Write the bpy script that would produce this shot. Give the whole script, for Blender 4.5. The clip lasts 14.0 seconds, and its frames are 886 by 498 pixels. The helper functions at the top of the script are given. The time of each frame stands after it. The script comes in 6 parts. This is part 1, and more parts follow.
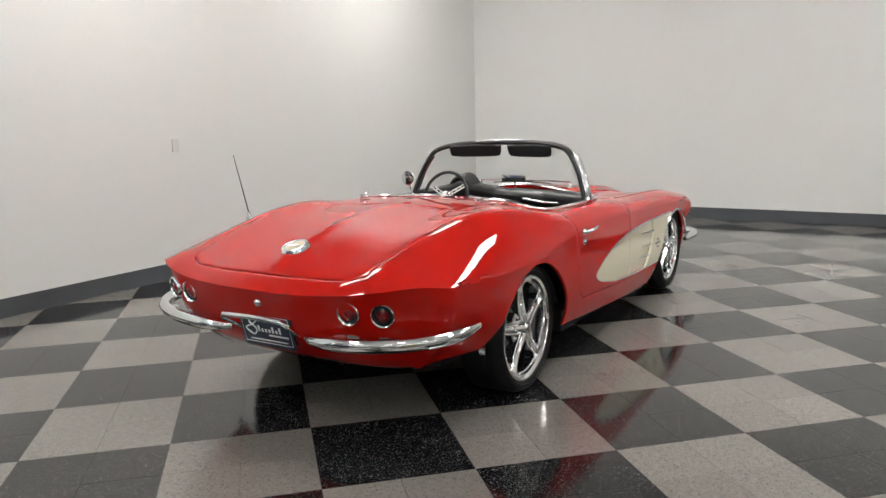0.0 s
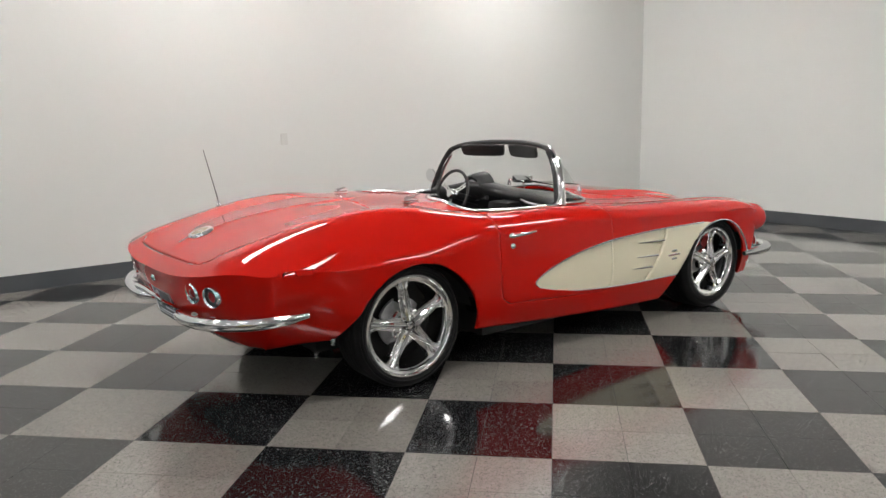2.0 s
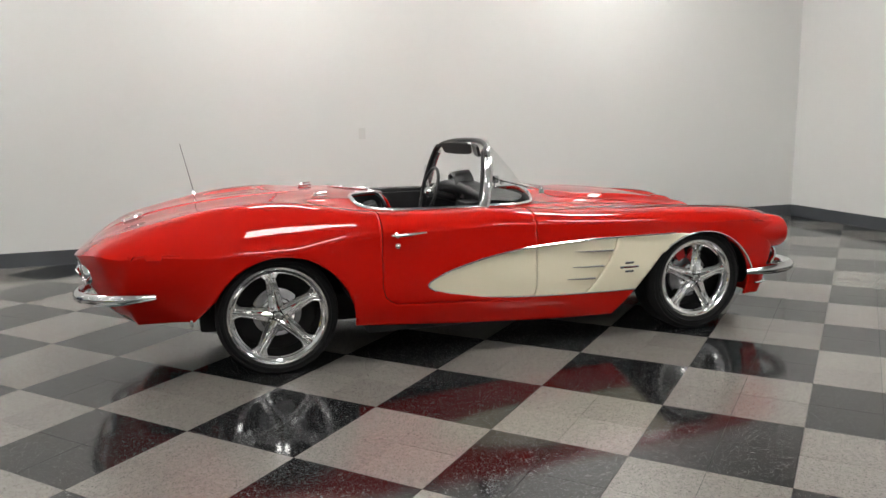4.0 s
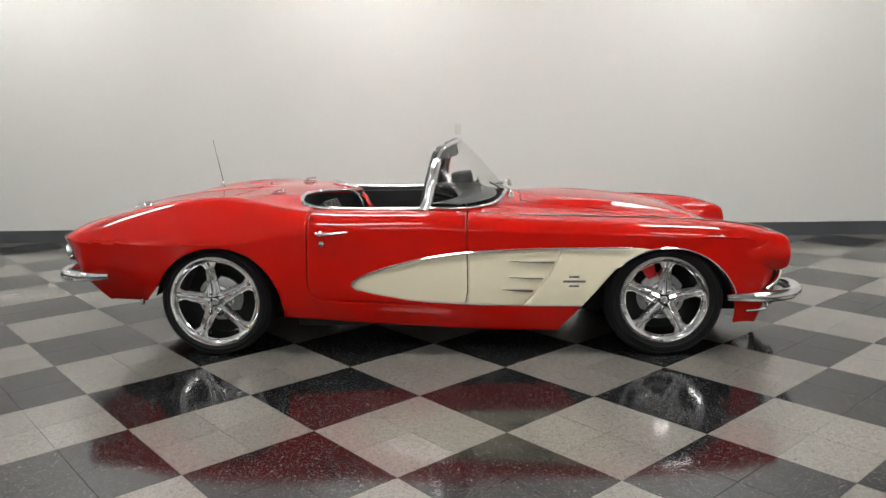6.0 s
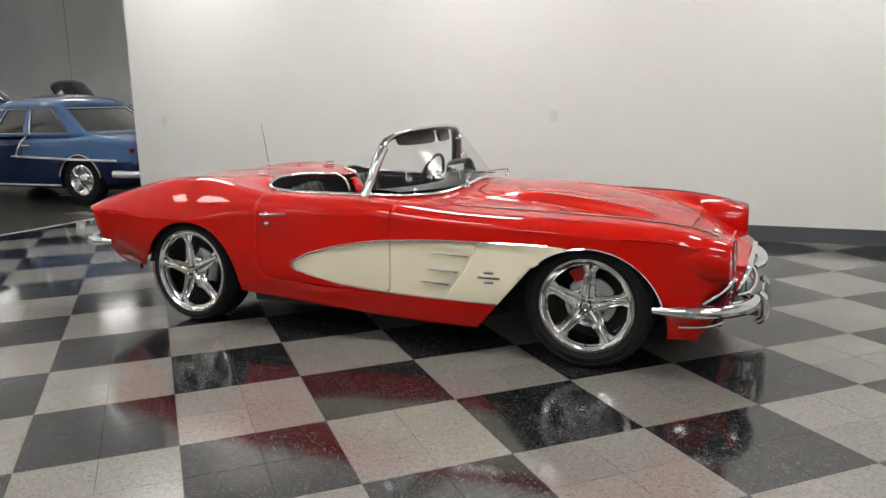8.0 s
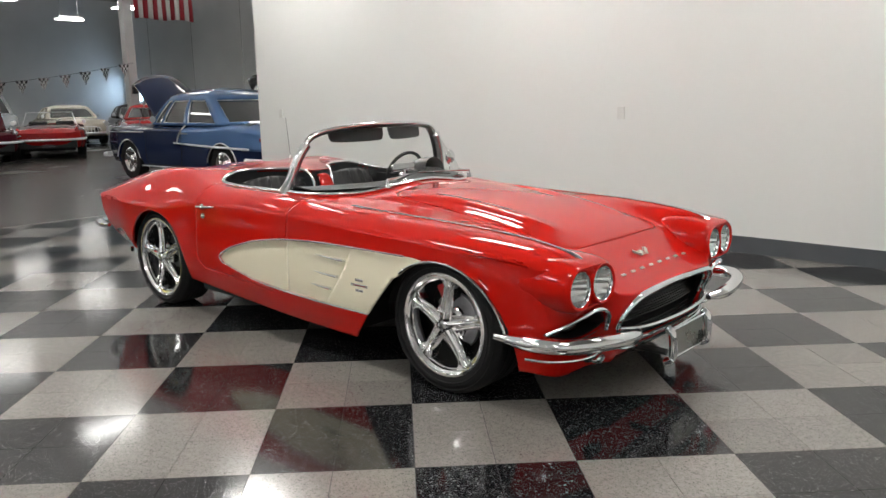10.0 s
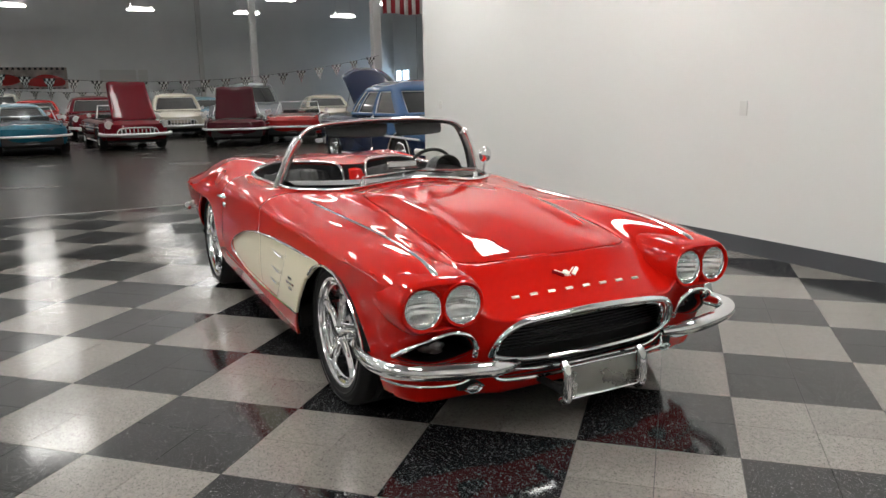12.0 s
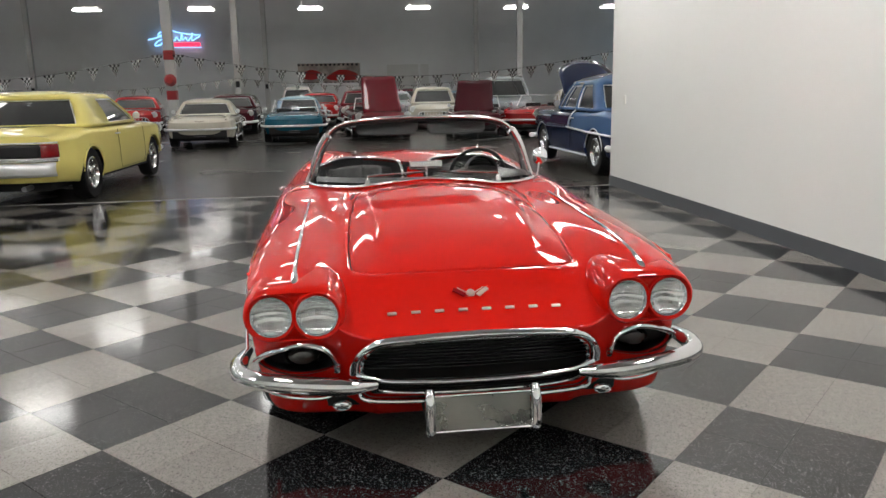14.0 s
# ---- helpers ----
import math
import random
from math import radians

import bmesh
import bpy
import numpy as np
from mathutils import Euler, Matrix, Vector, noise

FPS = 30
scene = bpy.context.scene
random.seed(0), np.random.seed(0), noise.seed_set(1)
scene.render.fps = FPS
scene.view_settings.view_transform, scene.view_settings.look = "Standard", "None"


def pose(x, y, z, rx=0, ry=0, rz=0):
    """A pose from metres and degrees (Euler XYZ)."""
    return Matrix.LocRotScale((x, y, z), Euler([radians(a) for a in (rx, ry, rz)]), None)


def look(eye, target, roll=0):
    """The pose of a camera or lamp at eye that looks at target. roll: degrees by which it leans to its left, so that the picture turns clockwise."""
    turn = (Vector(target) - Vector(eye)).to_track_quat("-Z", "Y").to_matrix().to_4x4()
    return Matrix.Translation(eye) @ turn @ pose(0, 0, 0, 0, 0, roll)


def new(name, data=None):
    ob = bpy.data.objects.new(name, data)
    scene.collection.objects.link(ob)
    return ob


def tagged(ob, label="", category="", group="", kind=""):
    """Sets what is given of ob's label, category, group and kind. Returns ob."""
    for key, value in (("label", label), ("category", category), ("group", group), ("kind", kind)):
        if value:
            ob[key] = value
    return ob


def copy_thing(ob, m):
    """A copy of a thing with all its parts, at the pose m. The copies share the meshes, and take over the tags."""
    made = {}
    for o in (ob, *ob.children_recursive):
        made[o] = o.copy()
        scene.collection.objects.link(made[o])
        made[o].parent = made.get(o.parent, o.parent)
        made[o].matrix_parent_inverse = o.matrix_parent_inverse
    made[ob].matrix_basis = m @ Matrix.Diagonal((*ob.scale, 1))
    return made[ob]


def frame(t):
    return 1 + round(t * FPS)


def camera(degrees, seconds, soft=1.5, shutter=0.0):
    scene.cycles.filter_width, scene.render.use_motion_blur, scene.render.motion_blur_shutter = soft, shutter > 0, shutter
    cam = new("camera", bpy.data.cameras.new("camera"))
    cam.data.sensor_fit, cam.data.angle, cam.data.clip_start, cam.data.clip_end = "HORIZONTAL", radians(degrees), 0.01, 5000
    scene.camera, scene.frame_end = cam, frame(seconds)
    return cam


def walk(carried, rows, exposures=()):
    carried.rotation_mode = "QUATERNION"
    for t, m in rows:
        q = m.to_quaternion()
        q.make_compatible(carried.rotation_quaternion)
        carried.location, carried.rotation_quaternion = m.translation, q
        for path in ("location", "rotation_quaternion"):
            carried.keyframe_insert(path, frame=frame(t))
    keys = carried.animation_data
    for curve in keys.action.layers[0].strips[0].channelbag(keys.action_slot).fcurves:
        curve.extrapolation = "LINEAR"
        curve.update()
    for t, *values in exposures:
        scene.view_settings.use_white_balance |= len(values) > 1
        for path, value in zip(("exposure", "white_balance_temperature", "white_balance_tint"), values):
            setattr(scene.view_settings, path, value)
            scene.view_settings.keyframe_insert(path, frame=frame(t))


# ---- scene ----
from mathutils import kdtree

cam = camera(60.2, 14.0)

PATH = [
    (0, (-4.673, -2.42, 1.388), (-2.996, -1.386, 1.046), -1.4),
    (0.5, (-4.461, -2.867, 1.392), (-2.889, -1.68, 1.048), -1.2),
    (1, (-4.164, -3.284, 1.394), (-2.715, -1.948, 1.054), -1.3),
    (1.5, (-3.806, -3.651, 1.392), (-2.492, -2.183, 1.05), -1.3),
    (2, (-3.403, -3.972, 1.383), (-2.231, -2.387, 1.041), -1.2),
    (2.5, (-2.985, -4.285, 1.387), (-1.968, -2.597, 1.043), -1.2),
    (3, (-2.511, -4.523, 1.384), (-1.645, -2.753, 1.041), -1.2),
    (3.5, (-2.04, -4.728, 1.377), (-1.33, -2.891, 1.031), -1.1),
    (4, (-1.544, -4.884, 1.378), (-0.993, -2.994, 1.03), -1.2),
    (6.5, (0.838, -5.053, 1.41), (0.515, -3.112, 1.051), -1.3),
    (7, (1.305, -4.942, 1.395), (0.809, -3.04, 1.029), -1.3),
    (7.5, (1.76, -4.737, 1.384), (1.1, -2.886, 1.01), -1.2),
    (8, (2.183, -4.525, 1.363), (1.371, -2.737, 0.984), -1.3),
    (8.5, (2.56, -4.266, 1.347), (1.609, -2.548, 0.97), -1.3),
    (9, (2.913, -3.975, 1.344), (1.838, -2.332, 0.966), -1.2),
    (11.5, (4.223, -2.292, 1.351), (2.589, -1.209, 0.955), -0.9),
    (12, (4.364, -1.93, 1.355), (2.634, -1.009, 0.955), -1.0),
    (12.5, (4.479, -1.546, 1.367), (2.669, -0.798, 0.963), -1.1),
    (13, (4.608, -1.155, 1.376), (2.732, -0.59, 0.973), -1.1),
    (13.5, (4.641, -0.782, 1.363), (2.722, -0.393, 0.955), -1.1),
    (14, (4.613, -0.438, 1.356), (2.669, -0.203, 0.95), -1.1),
]
walk(cam, [(t, look(eye, target, roll)) for t, eye, target, roll in PATH],
     exposures=((0.0, 0.0), (4.0, 0.0), (7.5, 0.05), (11.5, 0.08), (14.0, 0.10)))


# ---------------------------------------------------------------- world, lights
world = bpy.data.worlds.new("world")
scene.world = world
world.use_nodes = True
world.node_tree.nodes["Background"].inputs[0].default_value = (0.6, 0.65, 0.7, 1)
world.node_tree.nodes["Background"].inputs[1].default_value = 0.02

PANEL_POWER, STRIP_POWER, UP_FILL_POWER = 37.0, 12.5, 38.0          # strength of the panels over the display floor, of the hall lights and of their added upward fill
ROOM_H = 8.6               # showroom ceiling
WALL_Y, WALL_END, CORNER_X = 3.22, -5.81, 5.49
SIDE_Y, FAR_X, NEAR_X, OPEN_Y = 24.0, -52.0, 14.0, -27.0


# ---------------------------------------------------------------- materials
def mat(name, color, rough=0.5, metal=0.0, coat=0.0, spec=0.5):
    m = bpy.data.materials.new(name)
    m.use_nodes = True
    b = m.node_tree.nodes["Principled BSDF"]
    b.inputs["Base Color"].default_value = (*color, 1)
    b.inputs["Roughness"].default_value = rough
    b.inputs["Metallic"].default_value = metal
    b.inputs["Coat Weight"].default_value = coat
    b.inputs["Coat Roughness"].default_value = 0.03
    b.inputs["Specular IOR Level"].default_value = spec
    return m


def node(m, kind, **inputs):
    n = m.node_tree.nodes.new(kind)
    for k, v in inputs.items():
        n.inputs[k].default_value = v
    return n


def wire(m, a, b):
    m.node_tree.links.new(a, b)


def worn(m, scale=6.0, amount=0.15, bump=0.05, bump_scale=80.0, rough_var=0.1):
    """Two scales of variation in colour and gloss, and a fine relief."""
    b = m.node_tree.nodes["Principled BSDF"]
    base = list(b.inputs["Base Color"].default_value)
    rough = b.inputs["Roughness"].default_value
    co = node(m, "ShaderNodeTexCoord")
    big = node(m, "ShaderNodeTexNoise", Scale=scale, Detail=5.0)
    wire(m, co.outputs["Object"], big.inputs["Vector"])
    ramp = node(m, "ShaderNodeValToRGB")
    ramp.color_ramp.elements[0].position, ramp.color_ramp.elements[1].position = 0.3, 0.7
    ramp.color_ramp.elements[0].color = [c * (1 - amount) for c in base[:3]] + [1]
    ramp.color_ramp.elements[1].color = [min(1, c * (1 + amount)) for c in base[:3]] + [1]
    wire(m, big.outputs["Fac"], ramp.inputs["Fac"])
    wire(m, ramp.outputs["Color"], b.inputs["Base Color"])
    rr = node(m, "ShaderNodeMapRange")
    rr.inputs["To Min"].default_value, rr.inputs["To Max"].default_value = max(0, rough - rough_var), min(1, rough + rough_var)
    wire(m, big.outputs["Fac"], rr.inputs["Value"])
    wire(m, rr.outputs["Result"], b.inputs["Roughness"])
    if bump:
        fine = node(m, "ShaderNodeTexNoise", Scale=bump_scale, Detail=4.0)
        wire(m, co.outputs["Object"], fine.inputs["Vector"])
        bp = node(m, "ShaderNodeBump", Strength=bump, Distance=0.01)
        wire(m, fine.outputs["Fac"], bp.inputs["Height"])
        wire(m, bp.outputs["Normal"], b.inputs["Normal"])
    return m


def paint(name, color, rough=0.25):
    """Car lacquer: clear coat, with a faint orange-peel relief in it."""
    m = mat(name, color, 0.6, 0.0, 1.0, 0.02)
    b = m.node_tree.nodes["Principled BSDF"]
    b.inputs["Coat Roughness"].default_value = 0.018
    b.inputs["Coat IOR"].default_value = 1.35
    co = node(m, "ShaderNodeTexCoord")
    peel = node(m, "ShaderNodeTexNoise", Scale=9.0, Detail=2.0)
    wire(m, co.outputs["Object"], peel.inputs["Vector"])
    bp = node(m, "ShaderNodeBump", Strength=0.004, Distance=0.02)
    wire(m, peel.outputs["Fac"], bp.inputs["Height"])
    wire(m, bp.outputs["Normal"], b.inputs["Coat Normal"])
    return m


def lit(name, color, strength):
    m = bpy.data.materials.new(name)
    m.use_nodes = True
    t = m.node_tree
    t.nodes.remove(t.nodes["Principled BSDF"])
    e = t.nodes.new("ShaderNodeEmission")
    e.inputs[0].default_value, e.inputs[1].default_value = (*color, 1), strength
    t.links.new(e.outputs[0], t.nodes["Material Output"].inputs[0])
    return m


def glass(name, tint=(0.9, 0.95, 0.93), clear=0.9):
    """Thin pane: see-through with a mirror gloss that grows at grazing angles."""
    m = bpy.data.materials.new(name)
    m.use_nodes = True
    t = m.node_tree
    t.nodes.remove(t.nodes["Principled BSDF"])
    tr, gl = t.nodes.new("ShaderNodeBsdfTransparent"), t.nodes.new("ShaderNodeBsdfGlossy")
    tr.inputs[0].default_value = (*[c * clear for c in tint], 1)
    gl.inputs[1].default_value = 0.02
    lw, mx = t.nodes.new("ShaderNodeLayerWeight"), t.nodes.new("ShaderNodeMixShader")
    pw, ad = t.nodes.new("ShaderNodeMath"), t.nodes.new("ShaderNodeMath")
    pw.operation, ad.operation, ad.use_clamp = "POWER", "MULTIPLY_ADD", True
    pw.inputs[1].default_value, ad.inputs[1].default_value, ad.inputs[2].default_value = 4.5, 0.32, 0.022
    t.links.new(lw.outputs["Facing"], pw.inputs[0])
    t.links.new(pw.outputs[0], ad.inputs[0])
    t.links.new(ad.outputs[0], mx.inputs[0])
    t.links.new(tr.outputs[0], mx.inputs[1])
    t.links.new(gl.outputs[0], mx.inputs[2])
    t.links.new(mx.outputs[0], t.nodes["Material Output"].inputs[0])
    return m


def fluted(name):
    """Silvered lamp bowl behind a moulded lens: fine upright flutes over broad blocks."""
    m = mat(name, (0.95, 0.955, 0.95), 0.06, 1.0)
    co = node(m, "ShaderNodeTexCoord")
    fine = node(m, "ShaderNodeTexWave", Scale=42.0, Distortion=0.6, Detail=1.0)
    fine.bands_direction = "Y"
    blocks = node(m, "ShaderNodeTexWave", Scale=9.0, Distortion=1.5, Detail=1.0)
    blocks.bands_direction = "Z"
    last = None
    for tex, strength in ((fine, 0.35), (blocks, 0.5)):
        wire(m, co.outputs["Object"], tex.inputs["Vector"])
        bp = node(m, "ShaderNodeBump", Strength=strength, Distance=0.004)
        wire(m, tex.outputs["Fac"], bp.inputs["Height"])
        if last:
            wire(m, last.outputs["Normal"], bp.inputs["Normal"])
        last = bp
    wire(m, last.outputs["Normal"], m.node_tree.nodes["Principled BSDF"].inputs["Normal"])
    return m


RED = paint("red_lacquer", (0.50, 0.0065, 0.0025))
CREAM = paint("cream_lacquer", (0.80, 0.745, 0.57))
CHROME = mat("chrome", (0.76, 0.77, 0.78), 0.05, 1.0)
POLISHED = mat("polished_alloy", (0.90, 0.905, 0.91), 0.09, 1.0)
SATIN = mat("satin_trim", (0.78, 0.72, 0.62), 0.32, 0.85)
BLACK = worn(mat("black_vinyl", (0.016, 0.016, 0.017), 0.32), 12, 0.2, 0.12, 260)
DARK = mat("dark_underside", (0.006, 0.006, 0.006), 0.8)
RUBBER = worn(mat("tyre_rubber", (0.009, 0.009, 0.0095), 0.72, 0.0, 0.0, 0.25), 14, 0.2, 0.08, 220)
STEEL = worn(mat("brake_steel", (0.32, 0.32, 0.33), 0.35, 1.0), 20, 0.2, 0)
CALIPER = mat("red_caliper", (0.45, 0.01, 0.01), 0.35)
WINDOW = glass("clear_glass", (0.975, 0.985, 0.98), 0.985)
LENS = glass("lamp_lens", (0.97, 0.98, 0.98), 0.97)
RED_LENS = mat("red_lens", (0.20, 0.003, 0.006), 0.08, 0.0, 1.0)
WALL = worn(mat("white_wall_paint", (0.74, 0.745, 0.73), 0.55), 0.7, 0.012, 0.03, 160, 0.04)
GREY_WALL = worn(mat("grey_wall_paint", (0.84, 0.85, 0.85), 0.6), 0.4, 0.05, 0.03, 60, 0.04)
CEIL = worn(mat("dark_ceiling", (0.66, 0.66, 0.655), 0.8), 0.6, 0.12, 0.05, 40)
BASE = worn(mat("grey_cove_base", (0.075, 0.082, 0.092), 0.42), 3, 0.1, 0.03, 90)
CONCRETE = worn(mat("polished_concrete", (0.052, 0.048, 0.042), 0.26, 0.0, 0.0, 0.10), 0.5, 0.2, 0.01, 30, 0.06)
PLATE = mat("switch_plate", (0.72, 0.72, 0.70), 0.35)
LAMP = lit("lamp_panel", (1.0, 0.975, 0.935), PANEL_POWER)
STRIP_LAMP = lit("strip_lamp", (1.0, 0.985, 0.95), STRIP_POWER)
UP_FILL = lit("up_fill_glow", (1.0, 0.985, 0.95), UP_FILL_POWER)


# ---------------------------------------------------------------- mesh helpers
def link_mesh(name, bm, material, smooth=True, sharp=40, crease=None):
    me = bpy.data.meshes.new(name)
    if smooth:
        for f in bm.faces:
            f.smooth = True
        for e in bm.edges:
            if crease is not None:
                e.smooth = not (len(e.link_faces) == 2 and e.calc_face_angle(0) > radians(4) and all(crease.find((v.co.x, abs(v.co.y), v.co.z))[2] < 0.0025 for v in e.verts))
            elif len(e.link_faces) == 2 and e.calc_face_angle(0) > radians(sharp):
                e.smooth = False
    bm.to_mesh(me)
    bm.free()
    for m in material if isinstance(material, (list, tuple)) else [material]:
        me.materials.append(m)
    return new(name, me)


def part(name, bm, material, parent=None, label="", smooth=True, sharp=40, crease=None):
    ob = link_mesh(name, bm, material, smooth, sharp, crease)
    ob.parent = parent
    if label:
        tagged(ob, label)
    return ob


def empty(name, m=None, label="", category="", group="", kind=""):
    ob = new(name)
    if m is not None:
        ob.matrix_basis = m
    return tagged(ob, label, category, group, kind)


def box(x0, y0, z0, x1, y1, z1, bevel=0.0, seg=2, bm=None):
    bm2 = bmesh.new()
    bmesh.ops.create_cube(bm2, size=1.0)
    for v in bm2.verts:
        v.co = Vector((x0 + (v.co.x + 0.5) * (x1 - x0), y0 + (v.co.y + 0.5) * (y1 - y0), z0 + (v.co.z + 0.5) * (z1 - z0)))
    if bevel:
        bmesh.ops.bevel(bm2, geom=list(bm2.edges), offset=bevel, segments=seg, profile=0.7, affect="EDGES")
    return bm2 if bm is None else merge(bm, bm2)


def merge(bm, other, m=None):
    """Adds other (moved by m) to bm and frees it."""
    me = bpy.data.meshes.new("tmp")
    other.to_mesh(me)
    other.free()
    if m is not None:
        me.transform(m)
    bm.from_mesh(me)
    bpy.data.meshes.remove(me)
    return bm


def moved(bm, m):
    bmesh.ops.transform(bm, matrix=m, verts=bm.verts)
    return bm


def grid_mesh(points, wrap_u=False, wrap_v=False, flip=False):
    """A bmesh from a rows x columns array of points."""
    bm = bmesh.new()
    rows = [[bm.verts.new(p) for p in row] for row in points]
    n, m = len(rows), len(rows[0])
    for i in range(n if wrap_u else n - 1):
        for j in range(m if wrap_v else m - 1):
            q = [rows[i][j], rows[(i + 1) % n][j], rows[(i + 1) % n][(j + 1) % m], rows[i][(j + 1) % m]]
            bm.faces.new(q[::-1] if flip else q)
    return bm


def spin(profile, n=40, axis="y"):
    """Revolves (radius, height) points about an axis."""
    rows = []
    for k in range(n):
        a = 2 * math.pi * k / n
        c, s = math.cos(a), math.sin(a)
        if axis == "y":
            rows.append([(r * c, h, r * s) for r, h in profile])
        elif axis == "x":
            rows.append([(h, r * c, r * s) for r, h in profile])
        else:
            rows.append([(r * c, r * s, h) for r, h in profile])
    bm = grid_mesh(rows, wrap_u=True)
    bmesh.ops.remove_doubles(bm, verts=bm.verts, dist=1e-6)
    bmesh.ops.recalc_face_normals(bm, faces=bm.faces)
    return bm


def smooth_line(points, n=8, closed=False):
    """Catmull-Rom through points."""
    p = [Vector(q) for q in points]
    out = []
    count = len(p) if closed else len(p) - 1
    for i in range(count):
        a = p[i - 1] if (closed or i > 0) else p[i] * 2 - p[i + 1]
        b, c = p[i], p[(i + 1) % len(p)]
        d = p[(i + 2) % len(p)] if (closed or i + 2 < len(p)) else c * 2 - b
        for k in range(n):
            t = k / n
            out.append(0.5 * (2 * b + (c - a) * t + (2 * a - 5 * b + 4 * c - d) * t * t + (3 * b - a - 3 * c + d) * t ** 3))
    if not closed:
        out.append(p[-1])
    return out


def tube(points, radius, sides=8, closed=False, flat=1.0, caps=True, up=None):
    """A round (or flattened) bar along points; radius may be a list."""
    pts = [Vector(p) for p in points]
    n = len(pts)
    rad = list(radius) if isinstance(radius, (list, tuple)) else [radius] * n
    rows = []
    ref = Vector(up) if up else None
    for i, p in enumerate(pts):
        a = pts[i - 1] if (closed or i > 0) else p
        b = pts[(i + 1) % n] if (closed or i < n - 1) else p
        d = (b - a).normalized()
        r = ref or Vector((0, 0, 1))
        if abs(d.dot(r)) > 0.95 and ref is None:
            r = Vector((1, 0, 0))
        s = d.cross(r).normalized()
        u = s.cross(d).normalized()
        rows.append([p + s * (rad[i] * math.cos(2 * math.pi * k / sides)) + u * (rad[i] * flat * math.sin(2 * math.pi * k / sides)) for k in range(sides)])
    bm = grid_mesh(rows, wrap_u=closed, wrap_v=True)
    if not closed and caps:
        bm.verts.ensure_lookup_table()
        bm.faces.new([bm.verts[k] for k in range(sides)])
        bm.faces.new([bm.verts[(n - 1) * sides + k] for k in range(sides)][::-1])
    bmesh.ops.recalc_face_normals(bm, faces=bm.faces)
    return bm


def knots(table):
    """A smooth function through (x, value) pairs: monotone cubic."""
    xs, ys = np.array([a for a, _ in table], float), np.array([b for _, b in table], float)
    h, d = np.diff(xs), np.diff(ys) / np.diff(xs)
    m = np.zeros(len(xs))
    for k in range(1, len(xs) - 1):
        if d[k - 1] * d[k] > 0:
            w1, w2 = 2 * h[k] + h[k - 1], h[k] + 2 * h[k - 1]
            m[k] = (w1 + w2) / (w1 / d[k - 1] + w2 / d[k])
    m[0], m[-1] = d[0], d[-1]

    def f(x):
        x = np.clip(x, xs[0], xs[-1])
        i = np.clip(np.searchsorted(xs, x) - 1, 0, len(xs) - 2)
        t = (x - xs[i]) / h[i]
        return (1 + 2 * t) * (1 - t) ** 2 * ys[i] + t * (1 - t) ** 2 * h[i] * m[i] + t * t * (3 - 2 * t) * ys[i + 1] + t * t * (t - 1) * h[i] * m[i + 1]

    return f


def ease(a, b, x):
    t = np.clip((x - a) / (b - a), 0, 1)
    return t * t * (3 - 2 * t)


class Sheet:
    """Points and faces that can be cut along the zero line of a function of place."""

    def __init__(self, pts, faces):
        self.pts, self.faces = [tuple(p) for p in pts], faces

    def cut(self, f):
        """(part where f > 0, part where f < 0)."""
        val = [float(v) for v in f(np.array(self.pts))]
        out = []
        for sign in (1, -1):
            pts, index, faces = [], {}, []

            def at(key, p):
                if key not in index:
                    index[key] = len(pts)
                    pts.append(p)
                return index[key]

            for face in self.faces:
                ins = [val[v] * sign > 0 for v in face]
                if not any(ins):
                    continue
                poly = []
                for k, v in enumerate(face):
                    w = face[(k + 1) % len(face)]
                    if ins[k]:
                        poly.append(at(v, self.pts[v]))
                    if ins[k] != ins[(k + 1) % len(face)]:
                        t = val[v] / (val[v] - val[w])
                        p, q = self.pts[v], self.pts[w]
                        a, b = (v, w) if v < w else (w, v)
                        poly.append(at((a, b), tuple(p[i] + t * (q[i] - p[i]) for i in range(3))))
                poly = [p for k, p in enumerate(poly) if p != poly[k - 1]]
                if len(poly) > 2:
                    faces.append(poly)
            out.append(Sheet(pts, faces))
        return out

    def bm(self, mirror=False):
        b = bmesh.new()
        for side in ((1, -1) if mirror else (1,)):
            vs = [b.verts.new((p[0], p[1] * side, p[2])) for p in self.pts]
            for face in self.faces:
                if len(set(face)) == len(face):
                    b.faces.new([vs[k] for k in (face if side == 1 else face[::-1])])
        bmesh.ops.remove_doubles(b, verts=b.verts, dist=0.0004)
        loose = [v for v in b.verts if not v.link_faces]
        bmesh.ops.delete(b, geom=loose, context="VERTS")
        return b

    def flipped(self):
        return Sheet([(x, -y, z) for x, y, z in self.pts], [f[::-1] for f in self.faces])

    def joined(self, other):
        n = len(self.pts)
        return Sheet(self.pts + other.pts, self.faces + [[k + n for k in f] for f in other.faces])


def thick(ob, t, offset=-1.0):
    m = ob.modifiers.new("thickness", "SOLIDIFY")
    m.thickness, m.offset = t, offset
    return ob


# ---------------------------------------------------------------- setting
def slab(name, x0, y0, z0, x1, y1, z1, m, label, category="wall"):
    return tagged(link_mesh(name, box(x0, y0, z0, x1, y1, z1), m, False), label, category, kind="structure")


